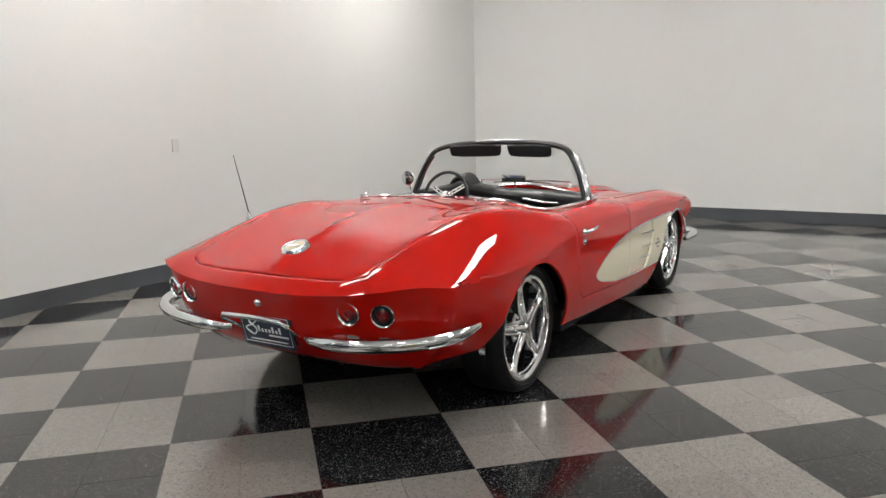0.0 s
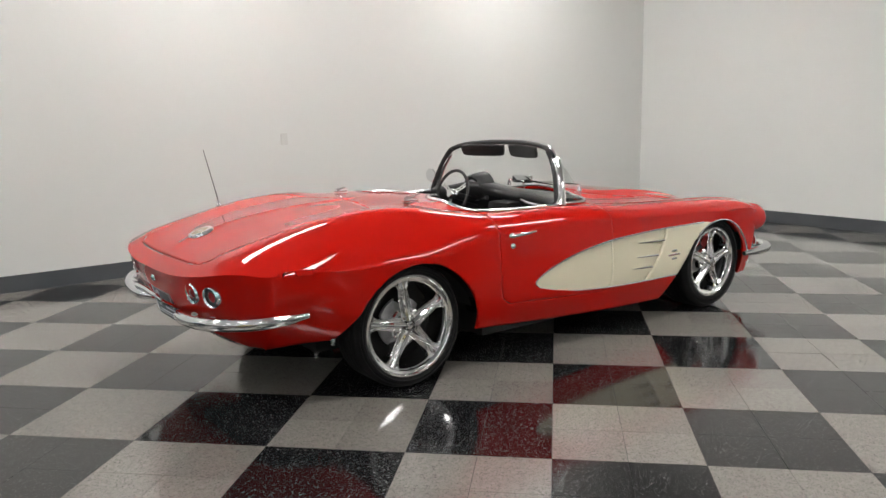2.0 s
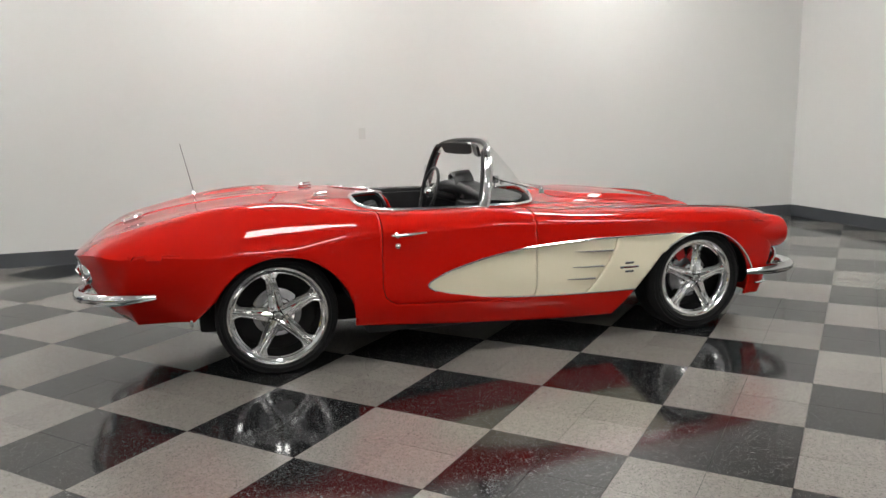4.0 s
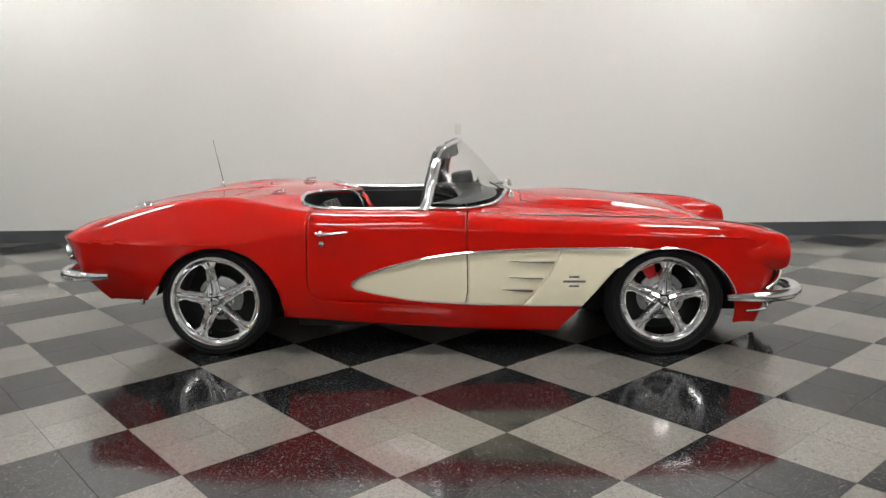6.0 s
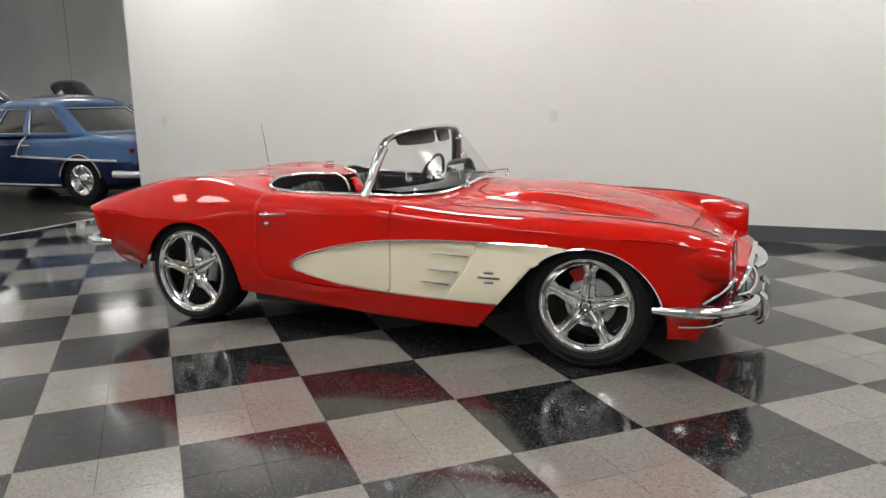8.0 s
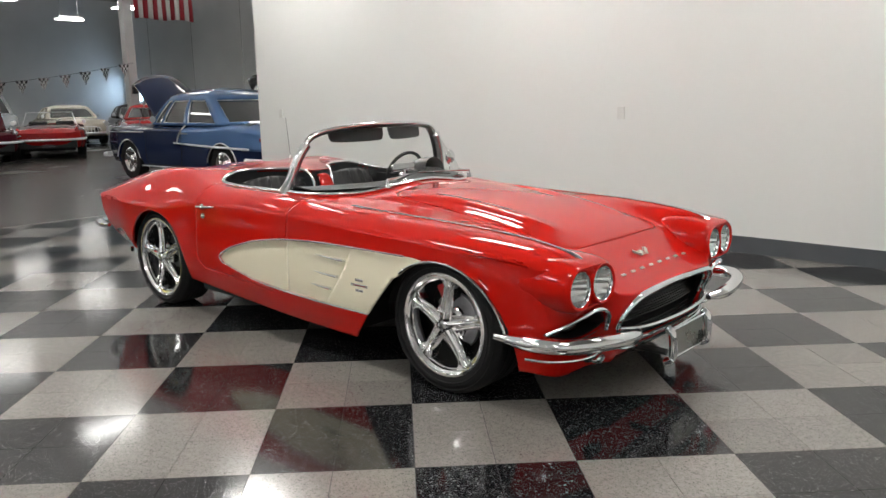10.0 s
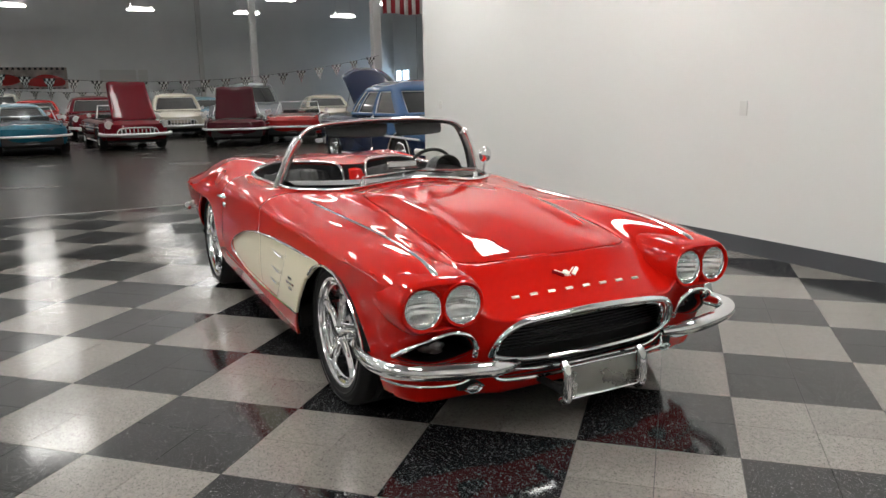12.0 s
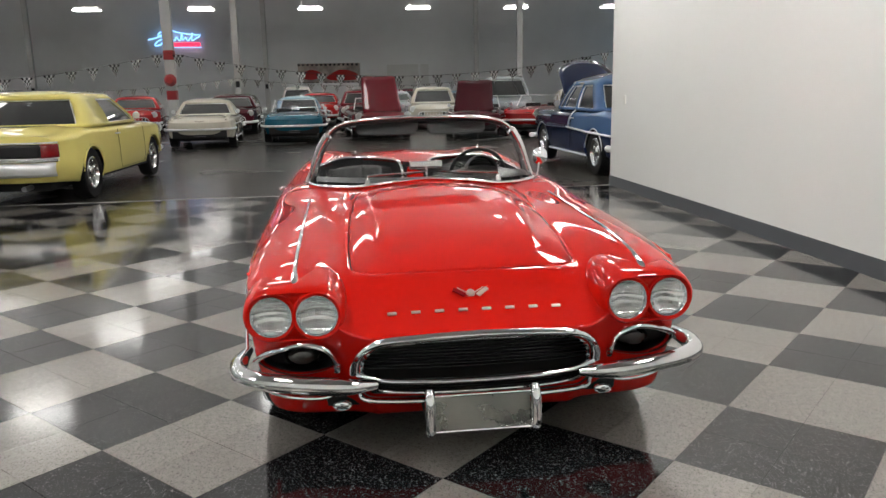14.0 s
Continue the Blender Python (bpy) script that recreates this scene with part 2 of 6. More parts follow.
def build_setting():
    slab("ground", FAR_X - 1, OPEN_Y - 1, -0.3, NEAR_X + 1, SIDE_Y + 1, -0.006, CONCRETE, "polished grey-brown concrete showroom floor", "floor")
    slab("wall_back", WALL_END, WALL_Y, -0.05, CORNER_X + 0.16, WALL_Y + 0.16, 4.6, WALL, "plain white painted partition wall behind the roadster")
    slab("wall_end", CORNER_X, -9.5, -0.05, CORNER_X + 0.16, WALL_Y, 4.6, WALL, "plain white painted partition wall at the roadster's nose")
    slab("wall_far", FAR_X - 0.3, OPEN_Y, -0.05, FAR_X, SIDE_Y, ROOM_H, GREY_WALL, "far grey showroom wall")
    slab("wall_side", FAR_X, SIDE_Y, -0.05, NEAR_X, SIDE_Y + 0.3, ROOM_H, GREY_WALL, "grey panelled showroom side wall")
    slab("wall_open", FAR_X, OPEN_Y - 0.3, -0.05, NEAR_X, OPEN_Y, ROOM_H, GREY_WALL, "grey showroom wall across the hall")
    slab("wall_near", NEAR_X, OPEN_Y, -0.05, NEAR_X + 0.3, SIDE_Y, ROOM_H, GREY_WALL, "grey showroom wall behind the partitions")
    slab("ceiling", FAR_X, OPEN_Y, ROOM_H, NEAR_X, SIDE_Y, ROOM_H + 0.3, CEIL, "dark open showroom ceiling", "ceiling")
    for nm, a in (("baseboard", (WALL_END - 0.004, WALL_Y - 0.008, 0.0, CORNER_X, WALL_Y - 0.001, 0.145)),
                  ("baseboard", (CORNER_X - 0.008, -9.5, 0.0, CORNER_X - 0.001, WALL_Y - 0.01, 0.145)),
                  ("baseboard", (WALL_END - 0.009, WALL_Y - 0.008, 0.0, WALL_END - 0.001, WALL_Y + 0.165, 0.145))):
        tagged(link_mesh(nm, box(*a, bevel=0.003), BASE, False), "dark grey vinyl cove base along the wall", "baseboard", kind="structure")


build_setting()


# ---------------------------------------------------------------- red roadster: body shape
def sd_poly(p, poly):
    """Signed distance to a closed outline, positive inside."""
    p = np.asarray(p, float)
    q = np.array(poly, float)
    best = np.full(len(p), 1e9)
    inside = np.zeros(len(p), bool)
    for k in range(len(q)):
        a, b = q[k], q[(k + 1) % len(q)]
        ab = b - a
        t = np.clip(((p - a) @ ab) / (ab @ ab + 1e-12), 0, 1)
        best = np.minimum(best, np.hypot(*(p - a - t[:, None] * ab).T))
        cond = (a[1] > p[:, 1]) != (b[1] > p[:, 1])
        xs = a[0] + (p[:, 1] - a[1]) * ab[0] / (ab[1] if abs(ab[1]) > 1e-12 else 1e-12)
        inside ^= cond & (p[:, 0] < xs)
    return np.where(inside, best, -best)


def rounded(points, n=6):
    return [(v.x, v.y) for v in smooth_line([(x, y, 0) for x, y in points], n, closed=True)]


z_mid = knots([(-2.335, 0.668), (-2.29, 0.705), (-2.2, 0.752), (-2.06, 0.803), (-1.8, 0.862), (-1.5, 0.898), (-1.2, 0.916), (-0.95, 0.922),
               (-0.75, 0.905), (-0.3, 0.88), (0.45, 0.872), (0.8, 0.855), (1.2, 0.812), (1.45, 0.765), (1.6, 0.722), (1.717, 0.675), (1.84, 0.596), (2.02, 0.505)])
z_valley = knots([(-2.335, 0.668), (-2.27, 0.708), (-2.15, 0.760), (-2.0, 0.808), (-1.7, 0.869), (-1.3, 0.903), (-1.0, 0.912), (-0.75, 0.900), (-0.55, 0.885),
                  (-0.2, 0.85), (0.1, 0.838), (0.5, 0.812), (1.0, 0.784), (1.2, 0.764), (1.5, 0.712), (1.7, 0.668), (1.84, 0.583), (2.02, 0.495)])
z_crown = knots([(-2.335, 0.668), (-2.27, 0.726), (-2.15, 0.770), (-2.05, 0.797), (-1.84, 0.848), (-1.53, 0.905), (-1.27, 0.920), (-1.08, 0.902), (-0.9, 0.868),
                 (-0.72, 0.846), (-0.5, 0.837), (0.0, 0.832), (0.3, 0.812), (0.5, 0.797), (1.1, 0.775), (1.42, 0.762), (1.69, 0.738), (1.83, 0.712), (1.93, 0.672), (2.02, 0.59)])
z_edge = knots([(-2.335, 0.668), (-2.0, 0.672), (-1.5, 0.668), (-1.1, 0.668), (-0.95, 0.680), (-0.75, 0.72), (0.0, 0.735), (0.5, 0.715), (1.2, 0.690), (1.7, 0.650), (1.9, 0.61), (2.02, 0.59)])
half_width = knots([(-2.335, 0.845), (-1.8, 0.866), (-1.3, 0.874), (-0.8, 0.858), (0.0, 0.858), (0.8, 0.860), (1.3, 0.862), (1.7, 0.850), (2.02, 0.835)])
roll_off = knots([(-2.335, 0.38), (-1.95, 0.34), (-1.6, 0.32), (-1.25, 0.32), (-0.8, 0.9), (0.0, 1.0), (2.02, 0.9)])
y_crown = knots([(-2.335, 0.52), (-1.6, 0.585), (-1.2, 0.61), (-0.8, 0.69), (0.0, 0.69), (0.6, 0.64), (2.02, 0.655)])
y_valley = knots([(-2.335, 0.30), (-1.4, 0.36), (-0.7, 0.45), (0.0, 0.56), (0.6, 0.46), (2.02, 0.455)])
deck_power = knots([(-2.335, 2.6), (-2.1, 3.4), (-1.84, 4.6), (-1.4, 5.0)])
TAIL_X, NOSE_X = -2.335, 2.02


def faired(f, reach=0.26):
    """The curve averaged over a short length, so that highlights run without ripples."""
    gx = np.linspace(TAIL_X - 0.6, NOSE_X + 0.6, 1600)
    raw = f(gx) + np.where(gx < TAIL_X, (gx - TAIL_X) * (f(TAIL_X + 0.02) - f(TAIL_X)) / 0.02, 0) + np.where(gx > NOSE_X, (gx - NOSE_X) * (f(NOSE_X) - f(NOSE_X - 0.02)) / 0.02, 0)
    k = np.linspace(-1, 1, 2 * int(reach / (gx[1] - gx[0])) + 1)
    k = (1 - k * k) ** 2
    soft = np.convolve(raw, k / k.sum(), mode="same")
    keep = ease(1.45, 1.85, gx)
    return lambda x: np.interp(x, gx, soft * (1 - keep) + raw * keep)


z_mid, z_valley, z_edge, half_width = [faired(f) for f in (z_mid, z_valley, z_edge, half_width)]
z_crown = faired(z_crown, 0.2)
CREASE = kdtree.KDTree(4000)          # the sharp line round the tail


def tail_bend(f):
    return 0.33 * (1 - np.sqrt(np.maximum(0, 1 - np.abs(f) ** 3.2)))


def nose_bend(f):
    return 0.05 * ease(0.45, 0.62, np.abs(f)) + 0.21 * (1 - np.sqrt(np.maximum(0, 1 - np.abs(f) ** 9)))


def top_height(x, y):
    """Height of the upper body over the plan; y >= 0."""
    w, yc, yv = half_width(x), y_crown(x), y_valley(x)
    zc, zv, zf, ze = z_mid(x), z_valley(x), z_crown(x), z_edge(x)
    s = np.clip(y / yv, 0, 1)
    ahead = ease(0.3, 0.7, x)
    inner = zc + (zv - zc) * ((1 - ahead) * ease(0, 1, s) + ahead * (0.25 * s * s + 0.75 * s ** 5))
    mid = zv + (zf - zv) * ease(0, 1, (y - yv) / (yc - yv))
    t = np.clip((y - yc) / (w - yc), 0, 1)
    r = roll_off(x)
    outer = ze + (zf - ze) * ((1 - r) * (1 - t ** 1.7) + r * np.sqrt(np.maximum(0, 1 - t * t)))
    z = np.where(y < yv, inner, np.where(y < yc, mid, outer))
    # at the very tail the deck is one even curve from side to side
    power = deck_power(x)
    deck = ze + (zc - ze) * (1 - np.clip(y / w, 0, 1) ** power)
    z = z + (deck - z) * (1 - ease(-2.33, -2.12, x))
    # raised ridges of the bonnet, ending bluntly ahead
    fade = ease(0.55, 0.95, x) * (1 - ease(1.50, 1.585, x))
    yr = 0.36 - 0.03 * ease(0.6, 1.5, x)
    ridge = ease(yr - 0.10, yr, y) * (1 - ease(yr, yr + 0.022, y))
    z = z + 0.013 * fade * ridge
    # centre crease of the rear deck
    crease = np.maximum(0, 1 - np.abs(y) / 0.05) * ease(-2.28, -2.1, x) * (1 - ease(-1.25, -1.0, x))
    return z + 0.007 * crease


def body_sheets():
    n, m = 190, 66
    u = np.linspace(0, 1, n)
    xs = TAIL_X + (NOSE_X - TAIL_X) * (0.5 - 0.5 * np.cos(np.pi * (0.12 + 0.76 * u)) - (0.5 - 0.5 * math.cos(0.12 * math.pi))) / math.cos(0.12 * math.pi)
    fr = np.sin(np.linspace(0, 1, m) * np.pi / 2)
    X, F = np.meshgrid(xs, fr, indexing="ij")
    Y = F * half_width(X)
    PX = X + (1 - ease(TAIL_X, -1.55, X)) * tail_bend(F) - ease(1.25, NOSE_X, X) * nose_bend(F)
    Z = top_height(PX, Y)
    top = np.stack([PX, Y, Z], -1)
    faces = [[i * m + j, (i + 1) * m + j, (i + 1) * m + j + 1, i * m + j + 1] for i in range(n - 1) for j in range(m - 1)]
    upper = Sheet(top.reshape(-1, 3), faces)

    edge = np.concatenate([top[0, :-1], top[:, -1], top[-1, ::-1][1:]])
    for p, q_ in zip(edge[:-1], edge[1:]):
        if p[0] < -1.0:
            for t in (0.0, 0.25, 0.5, 0.75):
                CREASE.insert(p + (q_ - p) * t, 0)
    CREASE.balance()
    q = np.concatenate([np.linspace(-1, 0, m)[:-1], np.linspace(0, 1, n), np.linspace(1, 2, m)[1:]])
    tan = np.gradient(edge, axis=0)
    tan[0], tan[-1] = (0, 1, 0), (0, -1, 0)
    nor = np.stack([-tan[:, 1], tan[:, 0], 0 * tan[:, 0]], -1)
    nor /= np.linalg.norm(nor, axis=1)[:, None]
    ex = edge[:, 0]
    side1 = knots([(-2.0, -0.012), (-1.2, 0.002), (-0.8, 0.014), (0, 0.02), (1.1, 0.016), (1.4, 0.008), (1.75, 0.0)])(ex)
    side2 = knots([(-2.0, -0.075), (-1.7, -0.03), (-0.8, 0.014), (0, 0.02), (1.4, 0.014), (1.75, -0.02)])(ex)
    side3 = knots([(-2.0, -0.20), (-1.65, -0.08), (-0.8, -0.025), (1.0, -0.03), (1.75, -0.06)])(ex)
    zb_side = knots([(-2.0, 0.305), (-1.75, 0.325), (-0.83, 0.236), (0.70, 0.158), (1.67, 0.185), (1.75, 0.19)])(ex)
    ta, no = np.clip(-q, 0, 1), np.clip(q - 1, 0, 1)
    ta, no = ease(0, 0.35, ta), ease(0, 0.35, no)
    o1 = side1 + ta * (-0.04 - side1) + no * (-0.02 - side1)
    o2 = side2 + ta * (-0.10 - side2) + no * (-0.055 - side2)
    o3 = side3 + ta * (-0.24 - side3) + no * (-0.13 - side3)
    zb = zb_side + ta * (0.30 - zb_side) + no * (0.16 - zb_side)
    k = 46
    f = np.linspace(0, 1, k)
    L1 = f * (f - 2 / 3) * (f - 1) / ((1 / 3) * (-1 / 3) * (-2 / 3))
    L2 = f * (f - 1 / 3) * (f - 1) / ((2 / 3) * (1 / 3) * (-1 / 3))
    L3 = f * (f - 1 / 3) * (f - 2 / 3) / (1 * (2 / 3) * (1 / 3))
    off = o1[:, None] * L1 + o2[:, None] * L2 + o3[:, None] * L3
    P = edge[:, None, :] + nor[:, None, :] * off[..., None]
    P[..., 2] = edge[:, None, 2] + (zb - edge[:, 2])[:, None] * f
    P[..., 1] = np.maximum(P[..., 1], 0)
    N = len(edge)
    faces = [[i * k + j, i * k + j + 1, (i + 1) * k + j + 1, (i + 1) * k + j] for i in range(N - 1) for j in range(k - 1)]
    faces = [f_[::-1] for f_ in faces]
    lower = Sheet(P.reshape(-1, 3), faces)
    return upper, lower


COCKPIT = rounded([(-0.78, 0.30), (-0.81, 0.46), (-0.78, 0.60), (-0.64, 0.665), (-0.3, 0.672), (-0.05, 0.668), (0.12, 0.645), (0.27, 0.55),
                   (0.36, 0.36), (0.40, 0.15), (0.40, -0.15), (0.36, -0.36), (0.27, -0.55), (0.12, -0.645), (-0.05, -0.668), (-0.3, -0.672),
                   (-0.64, -0.665), (-0.78, -0.60), (-0.81, -0.46), (-0.78, -0.30), (-0.66, -0.15), (-0.56, -0.09), (-0.53, 0.0), (-0.56, 0.09), (-0.66, 0.15)], 4)
BONNET = rounded([(0.50, 0.0), (0.505, 0.28), (0.545, 0.36), (0.66, 0.415), (1.2, 0.452), (1.62, 0.452), (1.70, 0.42), (1.725, 0.33), (1.735, 0.0),
                  (1.725, -0.33), (1.70, -0.42), (1.62, -0.452), (1.2, -0.452), (0.66, -0.415), (0.545, -0.36), (0.505, -0.28)], 6)
BOOT = rounded([(-2.255, 0.0), (-2.24, 0.40), (-2.215, 0.49), (-2.12, 0.535), (-1.45, 0.575), (-1.36, 0.56), (-1.29, 0.47), (-1.20, 0.0),
                (-1.29, -0.47), (-1.36, -0.56), (-1.45, -0.575), (-2.12, -0.535), (-2.215, -0.49), (-2.24, -0.40)], 6)
DOOR = [(-0.705, 1.2), (-0.712, 0.80), (-0.722, 0.45), (-0.705, 0.385), (-0.655, 0.345), (0.14, 0.302), (0.185, 0.33), (0.197, 0.40), (0.197, 1.2)]
COVE = [(-0.467, 0.436), (-0.44, 0.466), (-0.38, 0.495), (-0.303, 0.523), (-0.135, 0.569), (0.03, 0.598), (0.199, 0.618), (0.511, 0.634), (0.82, 0.637), (1.15, 0.632),
        (1.35, 0.60), (1.35, 0.31), (0.824, 0.309), (0.45, 0.313), (0.171, 0.322), (-0.142, 0.346), (-0.342, 0.383), (-0.43, 0.408)]


def arch(p):
    """Positive outside the wheel openings."""
    x, z = p[:, 0], p[:, 2]
    front = np.hypot(x - 1.30, z - 0.24) - 0.388
    slant = ((x - 0.70) * -0.754 + (z - 0.158) * 0.657)
    front = np.minimum(front, np.maximum(slant, np.maximum(x - 1.35, z - 0.52)))
    rear = np.hypot(x + 1.255, z - 0.27) - 0.384
    slant = ((x + 1.74) * 0.79 + (z - 0.30) * -0.0) * -1 + (z - 0.30) * 0.78
    rear = np.minimum(rear, np.maximum(slant, np.maximum(-x - 1.85, np.maximum(x + 1.2, z - 0.47))))
    return np.minimum(front, rear)


GRILLE = rounded([(0.0, 0.485), (0.30, 0.478), (0.39, 0.452), (0.432, 0.40), (0.44, 0.34), (0.42, 0.275), (0.33, 0.255), (0.0, 0.25),
                  (-0.33, 0.255), (-0.42, 0.275), (-0.44, 0.34), (-0.432, 0.40), (-0.39, 0.452), (-0.30, 0.478)], 5)
SIDE_MOUTH = rounded([(0.525, 0.375), (0.53, 0.41), (0.56, 0.448), (0.62, 0.462), (0.70, 0.445), (0.77, 0.41), (0.80, 0.375), (0.66, 0.345)], 5)


def build_roadster():
    car = empty("roadster", pose(0, 0, 0), "red open two-seat roadster with cream side coves, parked on checkered floor", "car")
    upper, lower = body_sheets()
    # dark sheets added under the panels, standing in for shade in the shut lines
    deep = Sheet([(x, y, z - 0.035) for x, y, z in upper.pts], upper.faces)
    for outline in (BONNET, BOOT):
        part("inner_skin", deep.cut(lambda p: sd_poly(p[:, :2], outline) + 0.025)[0].bm(True), DARK, car)
    gap_sheet = Sheet([(x, y - 0.03, z) for x, y, z in lower.pts], lower.faces).cut(lambda p: np.minimum(0.30 - p[:, 0], p[:, 0] + 0.80))[0]
    for side in (1, -1):
        part("inner_skin", (gap_sheet if side == 1 else gap_sheet.flipped()).bm(), DARK, car)
    # openings in the front
    lower = lower.cut(arch)[0]
    lower = lower.cut(lambda p: np.where(p[:, 0] > 1.5, sd_poly(p[:, 1:], GRILLE), -1.0))[1]
    lower = lower.cut(lambda p: np.where(p[:, 0] > 1.5, sd_poly(p[:, 1:], SIDE_MOUTH), -1.0))[1]
    lower = lower.cut(lambda p: np.where(p[:, 0] < -1.9, sd_poly(p[:, 1:], [(-0.17, 0.535), (0.17, 0.535), (0.145, 0.395), (-0.145, 0.395)]), -1.0))[1]
    upper = upper.cut(lambda p: sd_poly(p[:, :2], COCKPIT))[1]
    lid, upper = upper.cut(lambda p: sd_poly(p[:, :2], BONNET) - 0.0)
    lid2, upper = upper.cut(lambda p: sd_poly(p[:, :2], BOOT))
    lid = lid.cut(lambda p: sd_poly(p[:, :2], BONNET) - 0.005)[0]
    lid2 = lid2.cut(lambda p: sd_poly(p[:, :2], BOOT) - 0.005)[0]
    half = upper.joined(lower)
    shut = lambda p: np.where(p[:, 1] > 0.5, sd_poly(p[:, [0, 2]], DOOR), -1.0)
    for ly in (0.573, 0.735):
        half = half.cut(lambda p: np.where(p[:, 0] > 1.8, np.hypot(p[:, 1] - ly, p[:, 2] - 0.580) - 0.080, 1.0))[0]
    inner, half = half.cut(shut)
    inner = inner.cut(lambda p: shut(p) - 0.005)[0]
    cove = lambda p: np.where(p[:, 1] > 0.7, sd_poly(p[:, [0, 2]], COVE), -1.0)
    cove_rear, inner = inner.cut(cove)
    cove_front, half = half.cut(cove)
    cove_front, vent = cove_front.cut(lambda p: (p[:, 0] - 0.53) * 0.843 - (p[:, 2] - 0.335) * 0.538 - 0.02 * np.sin((p[:, 2] - 0.335) * 10))
    body = thick(part("body_shell", half.bm(True), RED, car, crease=CREASE), 0.014)
    thick(part("bonnet", lid.bm(True), RED, car, crease=CREASE), 0.014)
    thick(part("boot_lid", lid2.bm(True), RED, car, crease=CREASE), 0.014)
    sink = lambda sh: Sheet([(x, y - 0.012, z) for x, y, z in sh.pts], sh.faces)
    for side in (1, -1):
        pick = (lambda s: s) if side == 1 else (lambda s: s.flipped())
        door = thick(part("door", pick(inner).bm(), RED, car, crease=CREASE), 0.014)
        thick(part("cove_panel", pick(sink(cove_rear)).bm(), CREAM, door, "cream painted cove panel"), 0.01)
        thick(part("cove_panel", pick(sink(vent)).bm(), CREAM, car, "cream painted cove panel"), 0.01)
        thick(part("cove_panel", pick(cove_front).bm(), CREAM, car, "cream painted panel ahead of the side vents"), 0.014)
    return car


# ---------------------------------------------------------------- wheels
def wheel_set(car, x, y, z, tyre_r, rim_r, side, width=0.235, lean=90.0, caliper=True):
    """A polished five-spoke wheel; its outer face looks along +y for side 1."""
    hub = bpy.data.objects.new("wheel", None)
    scene.collection.objects.link(hub)
    hub.parent = car
    hub.matrix_basis = pose(x, y, z, 0, 0, 0 if side > 0 else 180)
    w = width
    r, R = rim_r, tyre_r
    side_wall = [(r - 0.012, -w * 0.42), (r + 0.01, -w * 0.49), (R * 0.5 + r * 0.5, -w * 0.52), (R - 0.022, -w * 0.48), (R - 0.004, -w * 0.40)]
    tread = []
    for k in range(5):
        a = -w * 0.38 + k * w * 0.152
        tread += [(R, a), (R, a + w * 0.125), (R - 0.007, a + w * 0.130), (R - 0.007, a + w * 0.147)]
    tread = tread[:-2]
    prof = side_wall + tread + [(q, -h) for q, h in side_wall[::-1]]
    ty = spin(prof, 56)
    part("tyre", ty, RUBBER, hub, "black low-profile tyre", sharp=30)
    for k, h in ((0.35, 0.524), (0.72, 0.516)):
        rr = r + (R - r) * k
        part("sidewall_rib", spin([(rr - 0.003, w * (h - 0.012)), (rr, w * h + 0.0015), (rr + 0.003, w * (h - 0.012))], 56), RUBBER, hub)
    rim = [(r + 0.008, w * 0.47), (r + 0.007, w * 0.495), (r - 0.003, w * 0.495), (r - 0.007, w * 0.47), (r - 0.018, w * 0.45), (r - 0.022, w * 0.445), (r - 0.024, w * 0.40), (r - 0.030, w * 0.38), (r - 0.033, w * 0.30),
           (r - 0.038, w * 0.05), (r - 0.036, -w * 0.30), (r + 0.002, -w * 0.46)]
    part("rim", spin(rim, 64), POLISHED, hub, "polished alloy rim", sharp=25)
    # spokes: a raised middle ridge, a trough on either side and raised borders that spread into the rim
    sp = bmesh.new()
    for k in range(5):
        a = 2 * math.pi * k / 5 + radians(lean)
        rows = []
        for t in np.linspace(0, 1, 11):
            rad = 0.030 + (r - 0.026 - 0.030) * t
            half = 0.041 - 0.016 * t + 0.034 * max(0, t - 0.80) ** 1.5 / 0.09
            top = w * 0.36 + 0.020 * (1 - t) ** 2 + 0.010 * t ** 4
            ridge = 0.34 - 0.10 * t
            prof = [(-1.0, -0.055), (-1.0, -0.004), (-0.93, 0.0), (-0.80, 0.0), (-0.72, -0.010), (-ridge - 0.10, -0.010), (-ridge, 0.003), (-0.10, 0.011), (0, 0.012),
                    (0.10, 0.011), (ridge, 0.003), (ridge + 0.10, -0.010), (0.72, -0.010), (0.80, 0.0), (0.93, 0.0), (1.0, -0.004), (1.0, -0.055)]
            rows.append([(rad * math.cos(a) - q * half * math.sin(a), top + h, rad * math.sin(a) + q * half * math.cos(a)) for q, h in prof])
        merge(sp, grid_mesh(rows))
    bmesh.ops.recalc_face_normals(sp, faces=sp.faces)
    part("spokes", sp, POLISHED, hub, "five polished alloy spokes", sharp=22)
    disc = spin([(0.0, w * 0.36), (0.056, w * 0.36), (0.090, w * 0.335), (0.096, w * 0.30), (0.098, w * 0.12), (0.0, w * 0.12)], 40)
    part("hub_plate", disc, POLISHED, hub, sharp=30)
    part("centre_cap", spin([(0.0, w * 0.36 + 0.036), (0.016, w * 0.36 + 0.035), (0.022, w * 0.36 + 0.030), (0.027, w * 0.36 + 0.020), (0.031, w * 0.36)], 20), CHROME, hub, sharp=20)
    for k in range(5):
        a = 2 * math.pi * (k + 0.5) / 5 + radians(lean)
        at = pose(0.058 * math.cos(a), w * 0.36, 0.058 * math.sin(a))
        part("lug_well", moved(spin([(0.0145, -0.004), (0.0160, 0.003), (0.0135, 0.004), (0.0125, 0.001), (0.0, 0.001)], 14), at), DARK, hub)
        part("lug_nut", moved(spin([(0.0, 0.012), (0.005, 0.011), (0.0085, 0.002)], 6), at), CHROME, hub, smooth=False)
